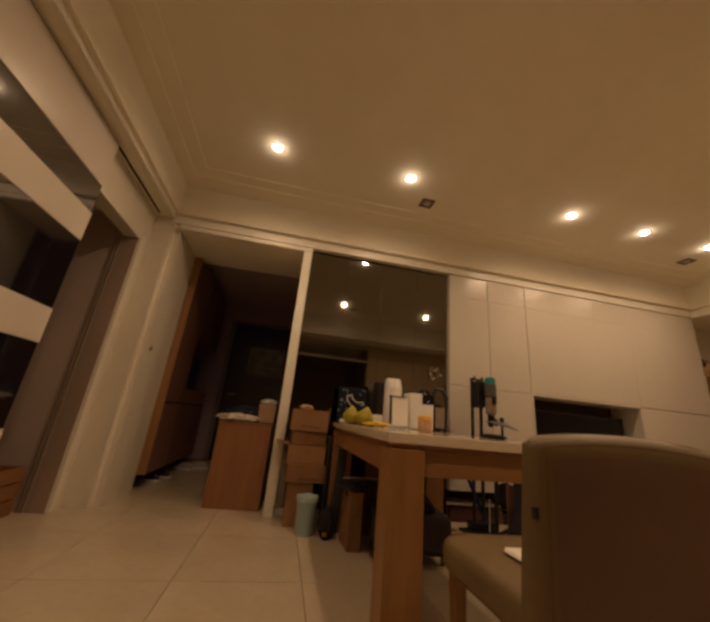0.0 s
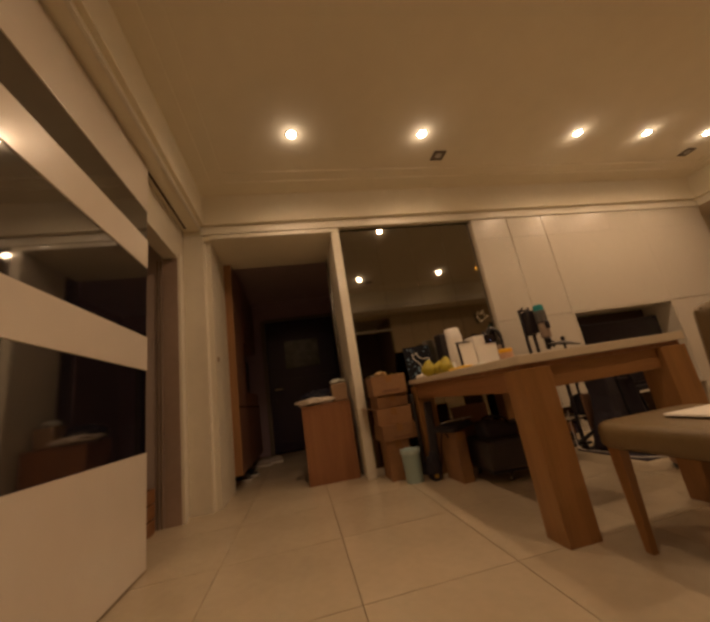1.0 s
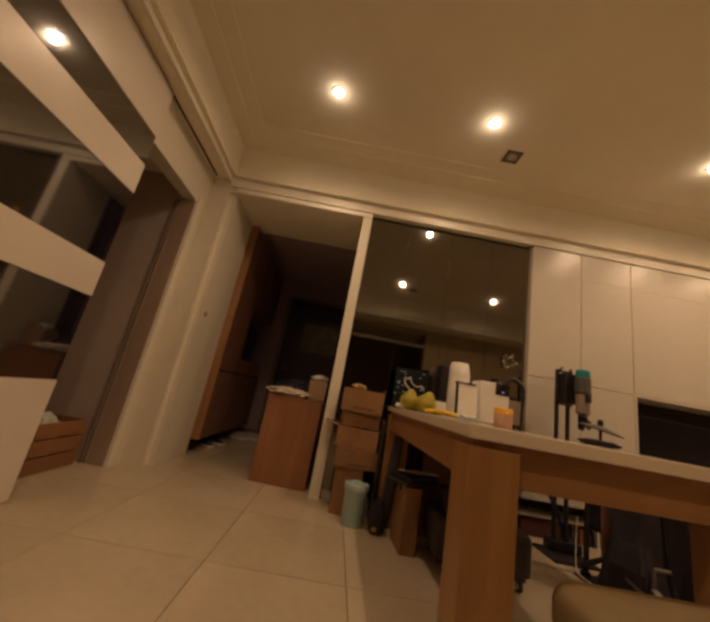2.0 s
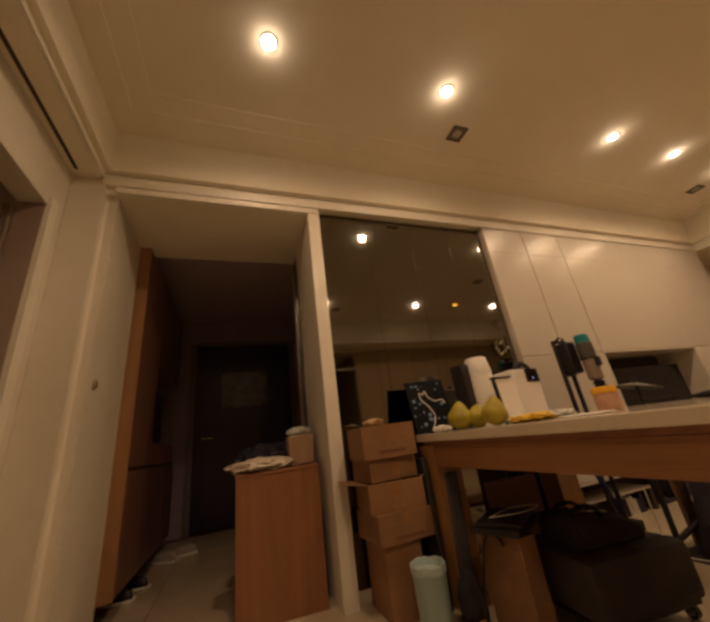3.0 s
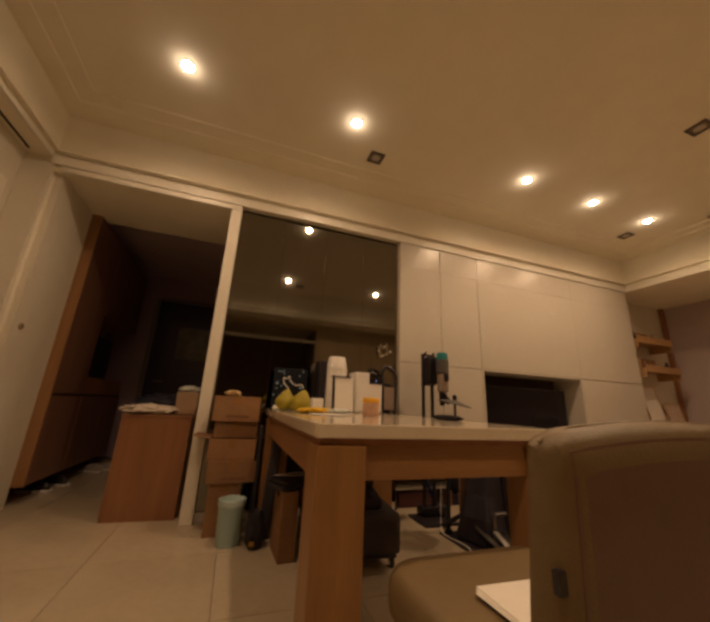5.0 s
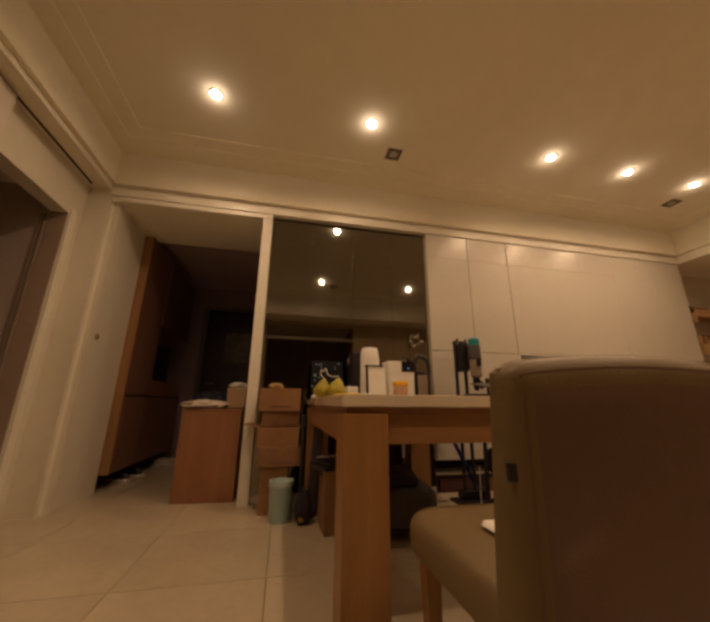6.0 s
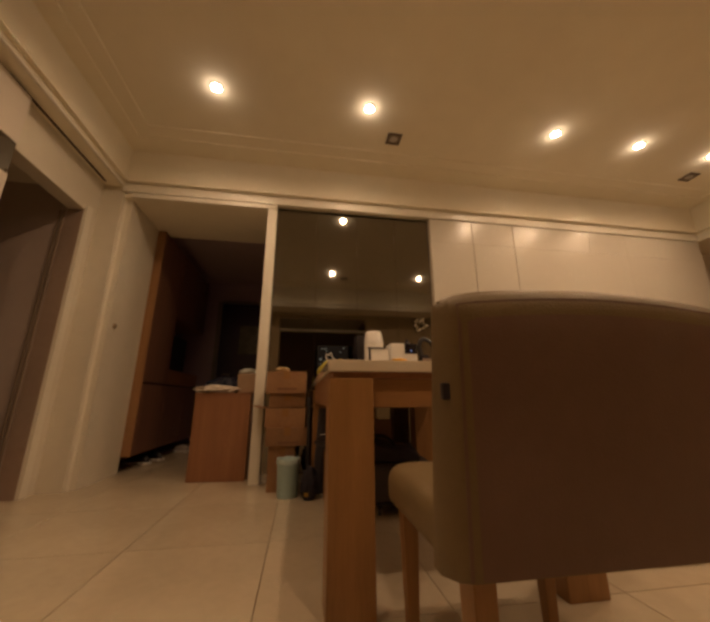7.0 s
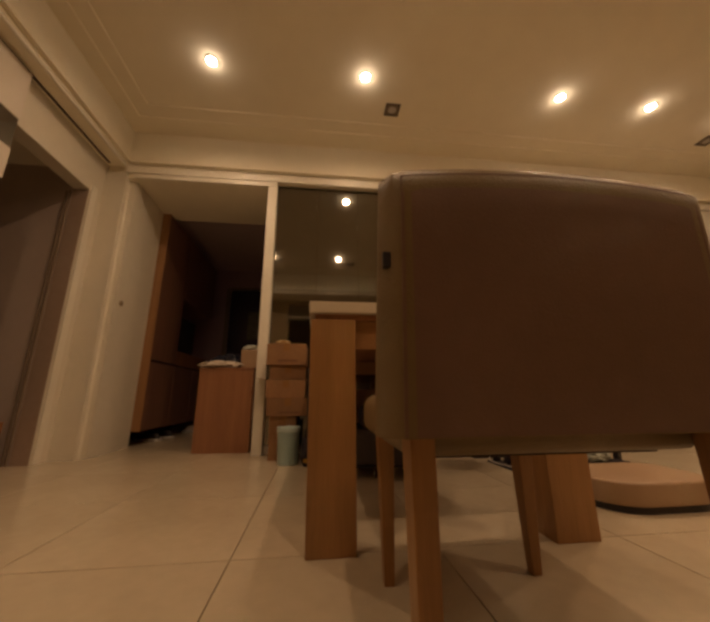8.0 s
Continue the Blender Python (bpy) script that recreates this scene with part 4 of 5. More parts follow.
def vacuum_stand():
    t = thing("vacuum_stand", pose(1.66, 2.70, 0), "cordless stick vacuum with teal cap on a black stand", "vacuum cleaner")
    part("base", one(-0.13, 0.16, -0.12, 0.14, 0, 0.02, bevel=0.006), BLACK, t)
    for x in (-0.03, 0.055):
        bm = bm_new()
        rod(bm, (x, 0.06, 0.02), (x, 0.06, 1.25), 0.015)
        part("post", bm, BLACK, t)
    bm = bm_new()
    rod(bm, (-0.045, 0.06, 1.245), (0.085, 0.06, 1.245), 0.008)
    rod(bm, (-0.03, 0.06, 1.24), (-0.03, 0.0, 1.265), 0.007)
    rod(bm, (0.075, 0.06, 1.25), (0.075, 0.06, 1.275), 0.009)
    part("crossbar", bm, BLACK, t)
    part("battery_block", one(-0.028, 0.062, -0.03, 0.05, 1.00, 1.225, bevel=0.012), BLACK, t)
    bm = bm_new()
    lathe(bm, [(0.048, 0), (0.05, 0.01), (0.05, 0.10), (0.046, 0.105), (0.0001, 0.105)], 24, (0.06, -0.09, 1.09))
    part("motor", bm, mat("grey_plastic", (0.10, 0.095, 0.09), 0.35), t)
    bm = bm_new()
    lathe(bm, [(0.046, 0), (0.047, 0.004), (0.044, 0.05), (0.036, 0.057), (0.0001, 0.057)], 24, (0.06, -0.09, 1.196))
    part("filter_cap", bm, TEAL, t, "teal filter cap")
    bm = bm_new()
    lathe(bm, [(0.0001, 0), (0.034, 0.0), (0.044, 0.012), (0.046, 0.15), (0.0001, 0.15)], 24, (0.06, -0.09, 0.935))
    part("dust_bin", bm, SMOKE, t, "smoky clear dust bin")
    bm = bm_new()
    pipe(bm, [(0.05, -0.07, 0.93), (0.075, -0.10, 0.90), (0.095, -0.11, 0.875), (0.08, -0.10, 0.85)], 0.018)
    part("handle", bm, BLACK, t)
    bm = bm_new()
    rod(bm, (-0.19, 0.02, 0.58), (0.10, 0.09, 0.06), 0.016)
    part("wand", bm, BLUE, t, "dark blue wand")
    for z in (0.99, 1.235):
        part("clip", one(-0.05, 0.08, 0.045, 0.062, z, z + 0.02, bevel=0.004), BLACK, t)
    part("trigger_guard", one(0.045, 0.075, -0.16, -0.10, 1.02, 1.085, bevel=0.01), BLACK, t)
    bm = bm_new()
    lathe(bm, [(0.049, 0), (0.052, 0.004), (0.052, 0.010), (0.049, 0.014), (0.0001, 0.014)], 24, (0.06, -0.09, 1.078))
    part("collar", bm, BLACK, t)
    bm = bm_new()
    box(bm, -0.012, 0.012, -0.03, 0.03, -0.06, 0.06, 0.008, 2)
    for q in bm.verts:
        q.co.y *= 0.6 + 0.4 * (q.co.z + 0.06) / 0.12
    bmesh.ops.transform(bm, verts=bm.verts, matrix=pose(0.055, -0.09, 0.885, 18, -32, 30))
    part("grip", bm, BLACK, t)
    part("floor_head", one(-0.06, 0.16, 0.03, 0.135, 0.021, 0.085, bevel=0.015), BLACK, t)


vacuum_stand()


# ---- things on the table ----
def pomelo(x, y, r, seed):
    bm = bm_new()
    v = bmesh.ops.create_icosphere(bm, subdivisions=4, radius=r)["verts"]
    for q in v:
        k = q.co.z / r
        s = 1.0 - 0.46 * max(0, k) ** 1.1
        q.co.x *= s
        q.co.y *= s
        q.co.z *= 1.28 if k > 0 else 0.88
        q.co *= 1 + 0.03 * noise.noise(q.co * 14 + Vector((seed, 0, 0)))
    t = thing("pomelo", pose(x, y, TT + r * 0.89, 6 * seed, 9 - 6 * seed, 40 * seed), "yellow-green pomelo resting on the tabletop", "fruit", "pomelos on the table")
    part("fruit", bm, POMELO, t)
    bm = bm_new()
    rod(bm, (0, 0, r * 1.08), (0.003, 0, r * 1.17), 0.006, 0.004)
    part("stalk", bm, mat("dry_stalk", (0.16, 0.11, 0.04), 0.8), t)


pomelo(0.452, 2.445, 0.060, 1)
pomelo(0.515, 2.40, 0.050, 3)
pomelo(0.522, 2.285, 0.058, 2)


def cat_picture():
    t = thing("picture_panel", pose(0.525, 2.78, TT, -14, 0, -6), "dark blue picture panel with a white animal outline", "picture")
    part("panel", one(-0.125, 0.125, 0, 0.012, 0, 0.31, bevel=0.002), mat("night_blue_print", (0.006, 0.007, 0.012), 0.8, vary=0.5, scale=8, spec=0.2), t)
    bm = bm_new()
    pipe(bm, [(-0.02, -0.001, 0.02), (0.01, -0.001, 0.09), (-0.01, -0.001, 0.15), (-0.045, -0.001, 0.19), (-0.05, -0.001, 0.235), (-0.03, -0.001, 0.225), (-0.01, -0.001, 0.245), (0.0, -0.001, 0.21), (0.04, -0.001, 0.18), (0.085, -0.001, 0.185), (0.10, -0.001, 0.16)], 0.0034, 6)
    part("outline", bm, PAPER, t, "white painted outline")
    rnd = random.Random(4)
    for i in range(26):
        bm = bm_new()
        x, z, r = rnd.uniform(-0.115, 0.115), rnd.uniform(0.02, 0.30), rnd.choice((0.0025, 0.004, 0.006, 0.011))
        rod(bm, (x, -0.0012, z), (x, 0.0, z), r, seg=10)
        part("spot", bm, mat("pale_blue_spot", (0.17, 0.27, 0.36), 0.6, vary=0.5, scale=30), t)


cat_picture()


def paper_towel():
    t = thing("paper_towel_roll", pose(0.850, 2.71, TT), "tall white paper towel roll standing on the table", "paper towel")
    bm = bm_new()
    lathe(bm, [(0.080, 0), (0.081, 0.004), (0.078, 0.30), (0.072, 0.318), (0.024, 0.318), (0.023, 0.30), (0.0001, 0.30)], 36)
    part("roll", bm, PAPER, t)
    bm = bm_new()
    lathe(bm, [(0.080, 0.300), (0.077, 0.318), (0.064, 0.388), (0.058, 0.396), (0.0001, 0.397)], 36)
    part("cap", bm, PLASTIC_W, t)


paper_towel()
solo("loudspeaker", one(-0.03, 0.03, -0.05, 0.05, 0, 0.36, bevel=0.008), BLACK, "slim black box behind the paper towel roll", "speaker", pose(0.735, 2.735, TT, 0, 0, 8))


def white_frame():
    t = thing("upright_card", pose(0.855, 2.50, TT, -5, 0, 3), "white upright card in a thin dark stand", "card stand")
    part("card", one(-0.066, 0.066, 0, 0.012, 0.004, 0.232, bevel=0.002), PAPER, t)
    bm = bm_new()
    box(bm, -0.082, -0.070, -0.004, 0.016, 0, 0.246, 0.002)
    box(bm, -0.09, 0.05, -0.008, 0.02, 0.236, 0.243, 0.002)
    part("stand", bm, BLACK, t)


white_frame()


def white_appliance():
    t = thing("kitchen_appliance", pose(1.06, 2.56, TT, 0, 0, 2), "white countertop appliance with a dark control panel", "appliance")
    part("body", one(-0.105, 0.105, 0, 0.16, 0.004, 0.285, bevel=0.012), PLASTIC_W, t)
    part("panel", one(0.0, 0.10, -0.004, 0.002, 0.205, 0.283, bevel=0.002), DARKGLASS, t, "dark glossy control panel")
    part("led", one(0.05, 0.056, -0.006, -0.004, 0.225, 0.231), glow("blue_led", (0.1, 0.3, 1.0), 1.2), t)
    bm = bm_new()
    rod(bm, (0.04, 0.05, 0.285), (0.04, 0.05, 0.30), 0.03, 0.02)
    rod(bm, (0.04, 0.05, 0.30), (0.04, 0.05, 0.322), 0.012)
    part("knob", bm, BLACK, t)


white_appliance()


def handheld_vacuum():
    t = thing("handheld_vacuum", pose(1.335, 2.86, 0), "dark handheld vacuum with a looped grip, parked upright", "vacuum cleaner")
    bm = bm_new()
    box(bm, -0.040, 0.030, -0.03, 0.03, 0.0, 0.99, 0.014, 3)
    part("column", bm, RUBBER, t)
    bm = bm_new()
    pipe(bm, [(-0.03, 0, 0.98), (-0.048, -0.01, 1.07), (-0.02, -0.02, 1.125), (0.045, -0.02, 1.105), (0.078, -0.02, 1.04), (0.074, -0.02, 0.93), (0.070, -0.01, 0.70)], 0.018)
    part("grip", bm, mat("charcoal_plastic", (0.035, 0.033, 0.036), 0.35), t)
    bm = bm_new()
    box(bm, -0.02, 0.035, -0.045, -0.0305, 1.0, 1.075, 0.006, 2, m=pose(0, 0, 0, 0, -18, 0))
    part("badge", bm, mat("pale_grey_plastic", (0.42, 0.40, 0.37), 0.35), t, "pale grey trim plate")
    part("dust_cup", one(-0.034, 0.056, -0.036, -0.0305, 0.78, 0.96, bevel=0.004), SMOKE, t, "smoky clear cup")


handheld_vacuum()


def jar():
    t = thing("food_jar", pose(0.845, 2.0, TT), "small peach-labelled jar with an orange lid", "jar")
    bm = bm_new()
    lathe(bm, [(0.0001, 0), (0.041, 0), (0.044, 0.004), (0.044, 0.064), (0.039, 0.070), (0.0001, 0.070)], 28)
    part("body", bm, PINK, t)
    bm = bm_new()
    lathe(bm, [(0.041, 0.068), (0.045, 0.070), (0.045, 0.090), (0.042, 0.094), (0.0001, 0.094)], 28)
    part("lid", bm, ORANGE, t, "orange ribbed lid")


jar()
bm = bm_new()
lump(bm, 0, 0, 0, 0.045, 0.10, 0.026, 0.22, 2.2, 44, 4)
solo("black_pouch", bm, RUBBER, "soft flat black pouch lying on the tabletop", "pouch", pose(1.18, 1.79, TT, 0, 0, 8))
solo("small_box", one(-0.04, 0.04, -0.035, 0.035, 0, 0.085, bevel=0.006), PLASTIC_W, "small white box beside the pomelos", "box", pose(0.665, 2.52, TT, 0, 0, 10))

rnd = random.Random(11)
for i, (x, y, r, m_, lab) in enumerate(((0.58, 2.14, 0.10, YELLOW, "flat yellow packet lying on the tabletop"), (0.60, 2.22, 0.075, BAG, "crumpled white plastic packet on the tabletop"), (0.70, 2.12, 0.08, BAG, "crumpled white plastic packet on the tabletop"), (0.44, 2.60, 0.06, PAPER, "folded white tissue on the tabletop"))):
    bm = bm_new()
    lump(bm, 0, 0, 0, r, r * 0.75, 0.03, 0.35, 3.1, i + 20, 4)
    solo("packet", bm, m_, lab, "packet", pose(x, y, TT, 0, 0, 25 * i))
bm = bm_new()
for i in range(3):
    box(bm, -0.10, 0.10, -0.075, 0.075, 0.0015 * i, 0.0015 * i + 0.001, m=pose(0.004 * i, 0, 0, 0, 0, 4 * i))
solo("paper_sheet", bm, PAPER, "loose white sheets on the tabletop", "paper", pose(0.62, 1.94, TT, 0, 0, 20))




# ---- hallway things ----
def hall_cupboard():
    t = thing("hall_cupboard", pose(-0.345, 3.09, 0, 0, 0, -4), "reddish wooden cupboard standing at the hallway mouth", "cupboard")
    part("body", one(-0.225, 0.222, 0.0, 0.42, 0.0, 0.655, bevel=0.003), REDWOOD, t)
    part("top", one(-0.228, 0.224, -0.004, 0.424, 0.6555, 0.672, bevel=0.002), REDWOOD, t)


hall_cupboard()
bm = bm_new()
lump(bm, 0, 0, 0, 0.19, 0.15, 0.07, 0.35, 2.6, 31, 4)
solo("white_bag", bm, mat("off_white_cloth", (0.62, 0.55, 0.47), 0.8, bump=0.4, bump_scale=30), "limp off-white cloth bag on the hall cupboard", "bag", pose(-0.42, 3.24, 0.672, 0, 0, 10))
bm = bm_new()
lump(bm, 0, 0, 0, 0.17, 0.12, 0.15, 0.3, 3.0, 35, 4)
solo("dark_plastic_bag", bm, mat("dark_blue_film", (0.018, 0.022, 0.045), 0.22, bump=0.7, bump_scale=24), "shiny dark blue plastic bag on the hall cupboard", "bag", pose(-0.40, 3.40, 0.672))
bm = bm_new()
box(bm, -0.07, 0.07, -0.08, 0.08, 0, 0.17, 0.01)
for v in bm.verts:
    v.co.x *= 1 + 0.8 * v.co.z
    v.co += Vector((0.01, 0.008, 0.012)) * noise.noise(v.co * 20)
solo("wrapped_parcel", bm, mat("tan_film", (0.42, 0.29, 0.19), 0.25, bump=0.6, bump_scale=24), "tan parcel wrapped in clear film on the hall cupboard", "parcel", pose(-0.19, 3.28, 0.672))
bm = bm_new()
lump(bm, 0, 0, 0, 0.07, 0.05, 0.05, 0.3, 3.0, 41)
solo("packet", bm, BAG, "crumpled white packet on a wrapped parcel", "packet", pose(-0.19, 3.28, 0.845))


def tall_shoe_cabinet():
    t = thing("shoe_cabinet", pose(-1.188, 3.555, 0), "tall amber wood shoe cabinet with a dark open niche", "cabinet")
    D = 0.42
    part("side_panel", one(-D, 0.0, 0.0, 0.022, 0.13, 2.344), HALLWOOD, t)
    part("top_carcass", one(-D, -0.02, 0.024, 1.70, 1.56, 2.344), REDWOOD, t)
    part("low_carcass", one(-D, -0.02, 0.024, 1.70, 0.13, 0.95), REDWOOD, t)
    part("mid_carcass", one(-D, -0.02, 0.024, 0.62, 0.952, 1.558), REDWOOD, t)
    # niche back, groove and plinth carry their shade as dark colour
    part("niche_back", one(-D, -D + 0.02, 0.622, 1.70, 0.952, 1.558), DARK_AND_SHADE, t)
    for a, b, z0, z1 in ((0.024, 0.60, 0.79, 2.342), (0.62, 1.15, 1.565, 2.342), (1.155, 1.69, 1.565, 2.342), (0.024, 0.58, 0.135, 0.765), (0.585, 1.14, 0.135, 0.765), (1.145, 1.69, 0.135, 0.765)):
        part("door", one(-0.019, 0.0, a + 0.002, b - 0.002, z0, z1, bevel=0.0015), CABSHADE, t)
    part("groove", one(-0.0195, -0.008, 0.024, 1.69, 0.766, 0.788), DARK_AND_SHADE, t)
    part("plinth", one(-D, -D + 0.03, 0.02, 1.7, 0, 0.13), DARK_AND_SHADE, t)


tall_shoe_cabinet()
solo("wall_screen", one(-0.03, 0.0, 0, 0.5, 0, 0.42, bevel=0.004), BLACK, "black screen standing in the cabinet niche", "screen", pose(-1.24, 4.26, 0.953))


def shoe(x, y, turn, colour, lab):
    t = thing("shoe", pose(x, y, 0, 0, 0, turn), lab, "shoe", "shoes under the cabinet")
    bm = bm_new()
    box(bm, -0.042, 0.042, -0.13, 0.13, 0.0, 0.022, 0.01, 3)
    part("sole", bm, PLASTIC_W, t)
    bm = bm_new()
    v = bmesh.ops.create_icosphere(bm, subdivisions=3, radius=1)["verts"]
    for q in v:
        k = (q.co.y + 1) / 2
        q.co = Vector((q.co.x * 0.04, q.co.y * 0.128, max(0.0, q.co.z) * (0.085 - 0.045 * k) + 0.022))
    part("upper", bm, colour, t)


# mottled canvas in a darker, greyish white
DULLCANVAS = mat("dull_white_canvas", (0.42, 0.37, 0.34), 0.8, vary=0.25, scale=18)
shoe(-1.30, 4.00, 74, BLACK, "dark low shoe with a white sole")
shoe(-1.25, 4.22, 62, BLACK, "dark low shoe with a white sole")
shoe(-1.15, 4.78, 60, DULLCANVAS, "greyish white trainer on the hall floor")
shoe(-1.02, 4.88, 95, DULLCANVAS, "greyish white trainer on the hall floor")


def entrance_door():
    t = thing("entrance_door", pose(-1.05, 5.70, 0), "dark navy entrance door, closed", "door")
    part("leaf", one(0.0, 1.19, 0, 0.05, 0.012, 2.17, bevel=0.004), NAVY, t)
    part("panel_trim", one(0.10, 1.09, -0.012, -0.001, 0.15, 1.15, bevel=0.004), NAVY, t)
    bm = bm_new()
    box(bm, 0.30, 0.88, -0.014, -0.001, 1.33, 1.80, 0.003)
    part("decoration", bm, mat("grey_wrapped_print", (0.10, 0.105, 0.09), 0.25, vary=0.5, scale=9, bump=0.5, bump_scale=20), t, "greyish film-wrapped picture")
    bm = bm_new()
    rod(bm, (0.10, -0.001, 1.0), (0.10, -0.05, 1.0), 0.012)
    rod(bm, (0.10, -0.05, 1.0), (0.21, -0.05, 1.0), 0.010)
    part("door_handle", bm, CHROME, t)


entrance_door()
# frame colour greyed down in place of the hall's darkness
bm = bm_new()
box(bm, -1.12, -1.055, 5.66, 5.72, 0, 2.20, 0.004)
box(bm, 0.145, 0.20, 5.66, 5.72, 0, 2.20, 0.004)
box(bm, -1.055, 0.145, 5.66, 5.72, 2.175, 2.22, 0.004)
setting("door_frame", bm, mat("shaded_frame_paint", (0.20, 0.17, 0.15), 0.5), "entrance door frame, greyed for the hall's shade", "trim")


def light_switch():
    t = thing("light_switch", pose(-1.262, 3.08, 1.21), "small round wall switch", "switch")
    bm = bm_new()
    lathe(bm, [(0.024, 0.0), (0.024, 0.006), (0.020, 0.010), (0.0001, 0.010)], 24)
    bmesh.ops.transform(bm, verts=bm.verts, matrix=pose(0, 0, 0, 0, 90, 0))
    part("plate", bm, mat("brass_grey", (0.35, 0.27, 0.17), 0.4), t)
    part("rocker", one(0.010, 0.014, -0.009, 0.009, -0.013, 0.013, bevel=0.002), mat("brown_rocker", (0.20, 0.14, 0.08), 0.4), t)


light_switch()


# ---- side room ----
def wooden_crate():
    t = thing("wooden_crate", pose(-1.93, 2.33, 0), "low orange wooden crate on the side-room floor", "crate")
    for z in (0.004, 0.102, 0.200):
        part("slat", one(0, 0.28, 0, 0.015, z, z + 0.088, bevel=0.002), OAK_X, t)
        part("slat", one(0.265, 0.28, 0.017, 0.40, z, z + 0.088, bevel=0.002), OAK_Y, t)
        part("slat", one(0, 0.015, 0.017, 0.40, z, z + 0.088, bevel=0.002), OAK_Y, t)
        part("slat", one(0.017, 0.263, 0.385, 0.40, z, z + 0.088, bevel=0.002), OAK_X, t)
    part("base", one(0.017, 0.263, 0.017, 0.383, 0.004, 0.016), OAK_X, t)


wooden_crate()
bm = bm_new()
lump(bm, 0, 0, 0, 0.10, 0.12, 0.30, 0.25, 2.8, 55, 4)
solo("white_bag", bm, BAG, "crumpled white bag stuffed in the wooden crate", "bag", pose(-1.79, 2.52, 0.018))


# ---- shelf bay at the far end ----
BAY = 3.215


def wall_shelf(z, x0):
    t = thing("wall_shelf", pose(x0, BAY, z), "brown pine wall shelf crowded with small ornaments", "shelf", "pine wall shelves")
    part("board", one(0, 0.68, -0.26, 0.0, -0.02, 0.0, bevel=0.002), PALEWOOD, t)
    part("lip", one(0, 0.68, -0.272, -0.261, -0.05, 0.035, bevel=0.002), PALEWOOD, t)
    for x in (0.0, 0.668):
        part("bracket", one(x, x + 0.012, -0.259, 0.0, -0.12, -0.021, bevel=0.002), PALEWOOD, t)
    part("back_panel", one(0.0, 0.68, -0.008, 0.0, 0.001, 0.17, bevel=0.002), PALEWOOD, t)


rnd = random.Random(5)
OCHRE = mat("ochre_glaze", (0.40, 0.20, 0.06), 0.3)
for z, x0 in ((1.79, 4.88), (1.425, 4.94)):
    wall_shelf(z, x0)
    for i in range(6):
        bm = bm_new()
        r, h = rnd.uniform(0.022, 0.042), rnd.uniform(0.05, 0.13)
        lathe(bm, [(0.0001, 0), (r * 0.8, 0), (r, h * 0.3), (r * 0.7, h * 0.7), (r * 0.45, h * 0.85), (r * 0.5, h), (0.0001, h)], 16)
        c = rnd.choice((PALEWOOD, REDWOOD, PLASTIC_W, OCHRE, BLACK))
        solo("ornament", bm, c, "small turned ornament on the pine shelf", "ornament", pose(x0 + 0.07 + 0.105 * i, 3.08 + rnd.uniform(-0.04, 0.04), z + 0.0005), "shelf ornaments")
# dark upright strip where the two walls meet
solo("corner_post", one(-0.05, 0.0, -0.05, 0.0, 0, 2.39, bevel=0.004), REDWOOD, "dark reddish-brown upright in the corner beside the mauve wall", "post", pose(5.995, BAY, 0))


def side_table():
    t = thing("side_table", pose(4.86, 2.86, 0), "narrow wooden console table against the wall", "console table")
    part("top", one(0, 0.95, 0, 0.33, 0.69, 0.72, bevel=0.003), PALEWOOD, t)
    for x in (0.01, 0.90):
        for y in (0.01, 0.28):
            part("leg", one(x, x + 0.04, y, y + 0.04, 0, 0.689, bevel=0.003), OAK, t)
    part("shelf", one(0.055, 0.895, 0.03, 0.30, 0.12, 0.14, bevel=0.002), PALEWOOD, t)


side_table()
for i, (x, w, h, lean, m_) in enumerate(((4.90, 0.12, 0.46, 8, REDWOOD), (5.08, 0.30, 0.50, 10, PAPER), (5.42, 0.30, 0.28, 9, mat("pale_print", (0.55, 0.45, 0.38), 0.6)))):
    t = thing("framed_board", pose(x, 3.09 - 0.02 * i, 0.7205, -lean, 0, 0), "framed board leaning on the console table", "frame", "leaning frames")
    part("board", one(0.012, w - 0.012, 0.003, 0.012, 0.012, h - 0.012), m_, t)
    bm = bm_new()
    for a in ((0, w, 0, 0.012), (0, w, h - 0.012, h)):
        box(bm, a[0], a[1], 0, 0.014, a[2], a[3], 0.001)
    box(bm, 0, 0.0118, 0, 0.014, 0.0122, h - 0.0122, 0.001)
    box(bm, w - 0.0118, w, 0, 0.014, 0.0122, h - 0.0122, 0.001)
    part("frame", bm, PALEWOOD, t)
for i, (h, m_) in enumerate(((0.03, PAPER), (0.025, mat("rust_cover", (0.35, 0.10, 0.05), 0.6)), (0.03, PAPER))):
    solo("book", one(-0.15, 0.15, -0.10, 0.10, 0, h, bevel=0.002), m_, "closed book lying on the console's low shelf", "book", pose(5.15 + 0.02 * i, 3.02, 0.1405 + 0.0305 * i, 0, 0, 3 * i), "stacked books")


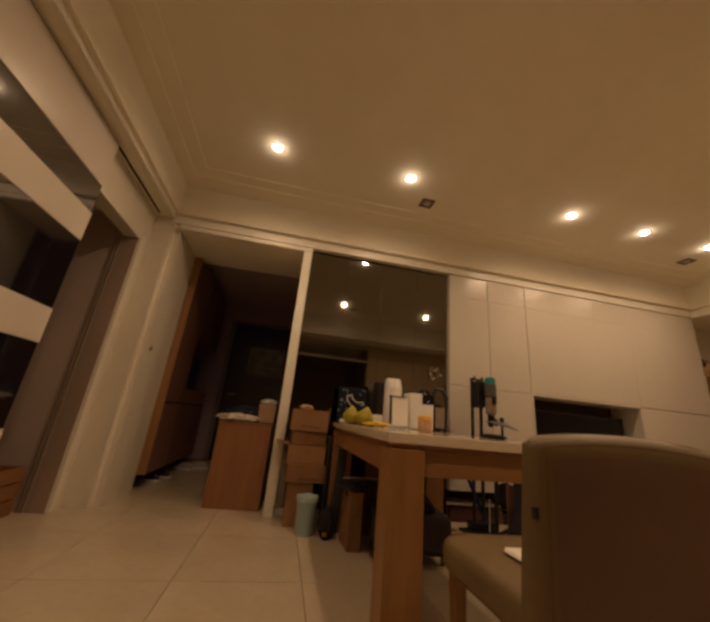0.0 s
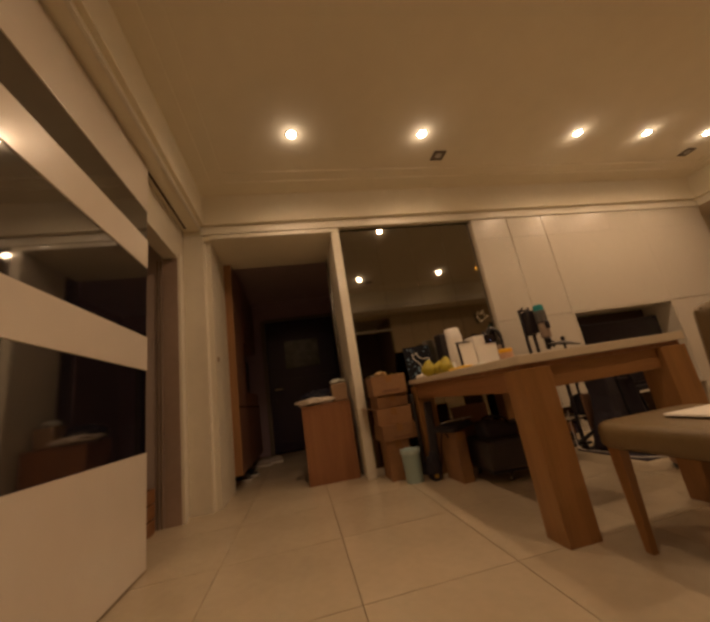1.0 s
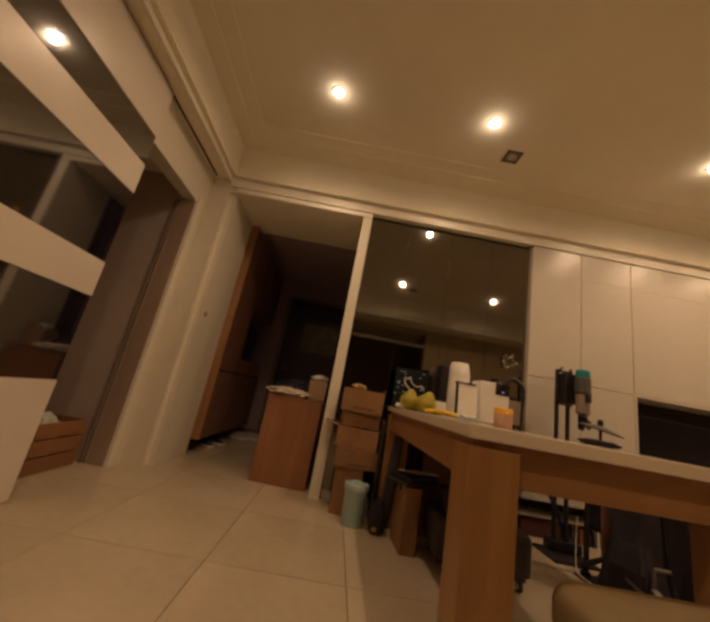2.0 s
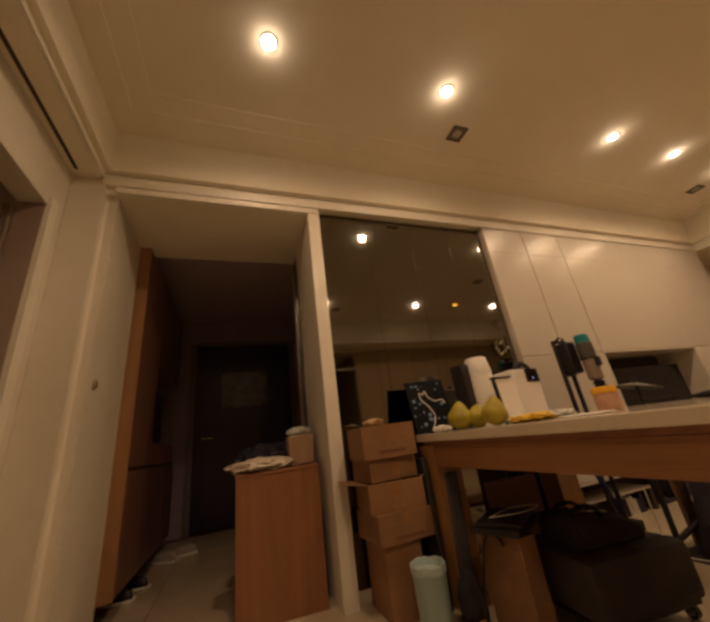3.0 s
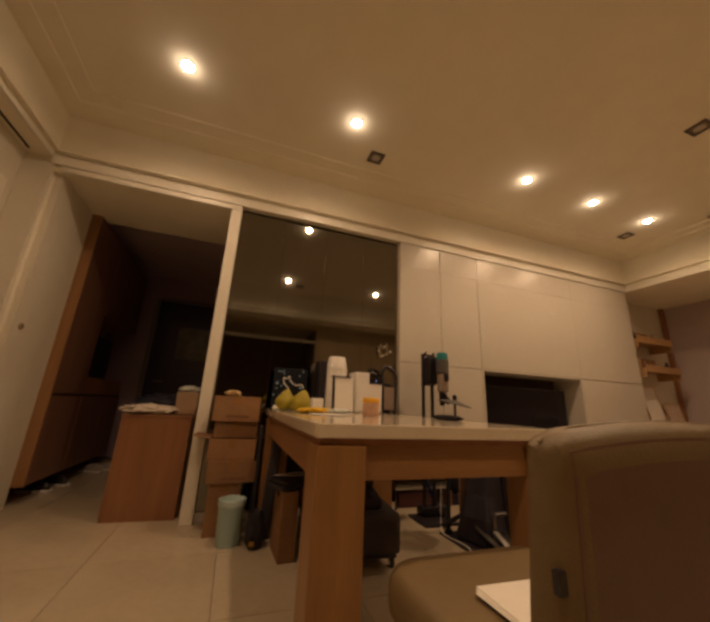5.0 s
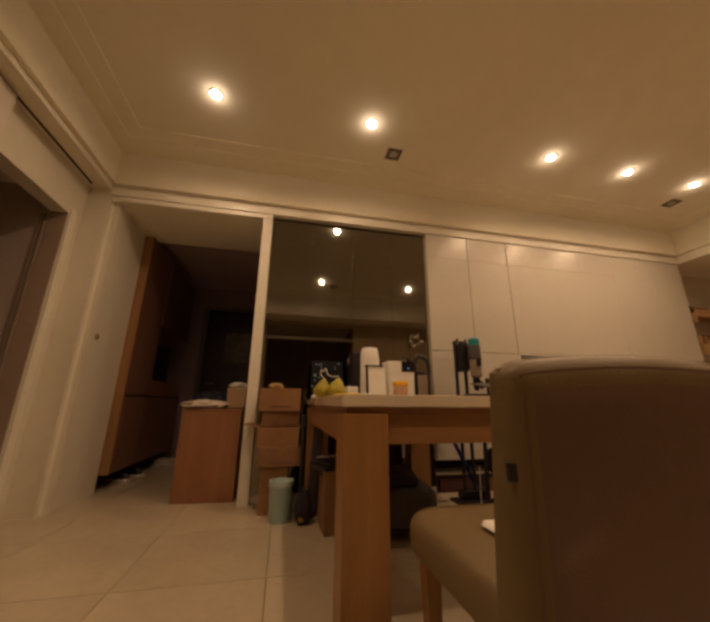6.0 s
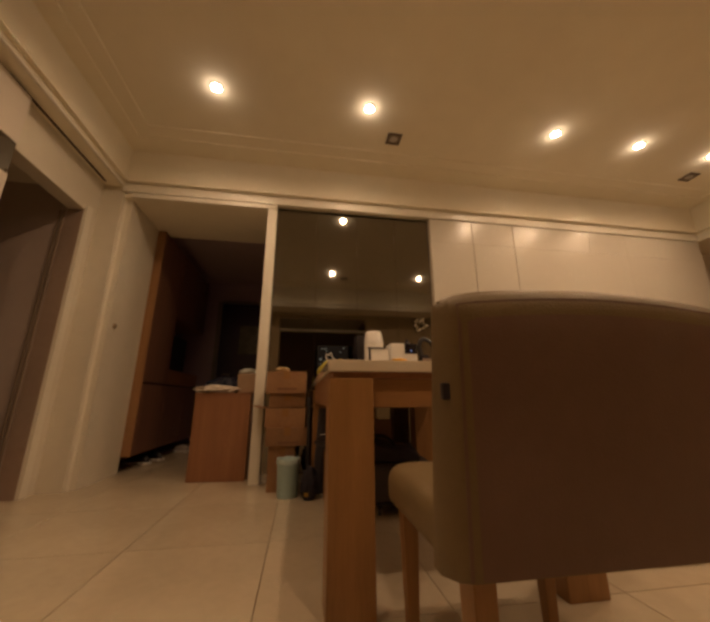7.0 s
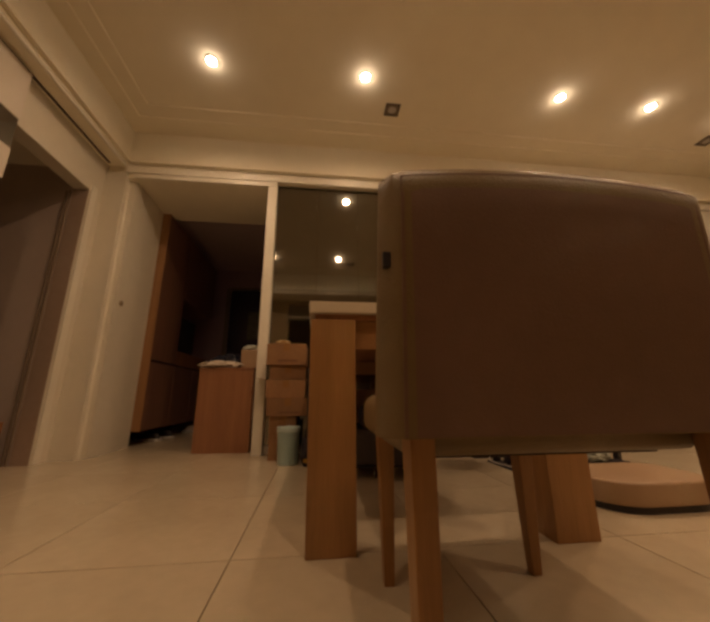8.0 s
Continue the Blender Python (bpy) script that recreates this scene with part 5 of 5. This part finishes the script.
def covered_bench():
    t = thing("wooden_bench", pose(4.44, 2.48, 0, 0, 0, 2), "wooden bench with a white cloth draped over its back", "bench")
    for x0, x1 in ((-0.42, -0.22), (0.42, 0.36)):
        for x, y, h in ((x0, 0.0, 0.76), (x1, 0.17, 0.40)):
            part("leg", one(x - 0.02, x + 0.02, y - 0.02, y + 0.02, 0, h, bevel=0.004), OAK, t)
    part("seat", one(-0.25, 0.43, 0.022, 0.20, 0.4005, 0.43, bevel=0.006), OAK_X, t)
    part("rail", one(-0.398, 0.398, -0.012, 0.012, 0.66, 0.755, bevel=0.004), OAK_X, t)
    part("stretcher", one(-0.398, 0.398, -0.012, 0.012, 0.32, 0.385, bevel=0.004), OAK_X, t)
    bm = bm_new()
    n, rows = 26, []
    for k in range(17):
        s = (k / 16 - 0.56) * 0.70
        side, drop = (-1 if s < 0 else 1), abs(s)
        row = []
        for i in range(n + 1):
            u = i / n * 2 - 1
            y = side * min(0.030, drop * 2.2) + 0.010 * math.sin(9 * u + 2 * side) * min(1, drop * 4)
            row.append(bm.verts.new((u * (0.525 - 0.20 * drop), y, 0.783 - max(0, drop - 0.012) + 0.004 * math.sin(5 * u))))
        rows.append(row)
    for a, b in zip(rows, rows[1:]):
        for i in range(n):
            bm.faces.new((a[i], a[i + 1], b[i + 1], b[i]))
    bmesh.ops.solidify(bm, geom=bm.faces[:], thickness=0.006)
    part("cloth", bm, mat("white_towel", (0.78, 0.73, 0.66), 0.95, bump=0.4, bump_scale=120), t, "draped white cloth")


covered_bench()
bm = bm_new()
lump(bm, 0, 0, 0, 0.14, 0.10, 0.12, 0.3, 2.5, 61)
solo("black_bag", bm, BLACKCLOTH, "small black bag on the floor by the wall", "bag", pose(4.66, 2.80, 0))
bm = bm_new()
box(bm, 4.802, XR - 0.06, 3.206, 3.219, 0, 0.09, 0.003)
setting("baseboard", bm, TRIM, "cream baseboard along the shelf bay", "baseboard")


def dried_wreath():
    t = thing("dried_wreath", pose(1.357, 2.985, 1.29), "small wreath of dried leaves and pale buds on the mirror", "wreath")
    bm = bm_new()
    pipe(bm, [(0.05 * math.cos(a), 0.0, 0.05 * math.sin(a)) for a in [2 * math.pi * k / 10 for k in range(11)]], 0.003)
    part("ring", bm, mat("dry_twig", (0.10, 0.07, 0.04), 0.8), t)
    rnd = random.Random(8)
    for i in range(16):
        a, r = 2 * math.pi * i / 16 + rnd.uniform(-0.2, 0.2), rnd.uniform(0.018, 0.068)
        bm = bm_new()
        v = bmesh.ops.create_icosphere(bm, subdivisions=1, radius=1)["verts"]
        bmesh.ops.transform(bm, verts=v, matrix=pose(r * math.cos(a), -0.008, r * math.sin(a), rnd.uniform(-30, 30), math.degrees(-a) + rnd.uniform(-40, 40), 0) @ Matrix.Diagonal((0.020, 0.003, 0.008, 1)))
        part("leaf", bm, mat("dry_leaf", (0.20, 0.17, 0.10), 0.7, vary=0.3) if i % 4 else mat("pale_bud", (0.45, 0.40, 0.30), 0.8), t)


dried_wreath()

# ---- floor tiles ----
TW, TJ = 0.604, 0.003
me = finish("tile", one(-TW / 2 + TJ / 2, TW / 2 - TJ / 2, -TW / 2 + TJ / 2, TW / 2 - TJ / 2, -0.011, 0.0, bevel=0.0012), TILE)
for i in range(-5, 10):
    for k in range(-8, 8):
        cx, cy = 0.172 + TW * (i + 0.5), 1.288 + TW * (k + 0.5)
        if cx < -3.0 or cx > 6.0 or cy < -3.1 or cy > 5.75:
            continue
        if (cx < -1.75 and not 0.9 < cy < 3.0) or (cx > 0.7 and cy > 3.2) or (cy < -1.2 and cx > 1.9):
            continue
        ob = new("tile", me)
        ob.location = (cx, cy, 0)
        ob.parent = floor
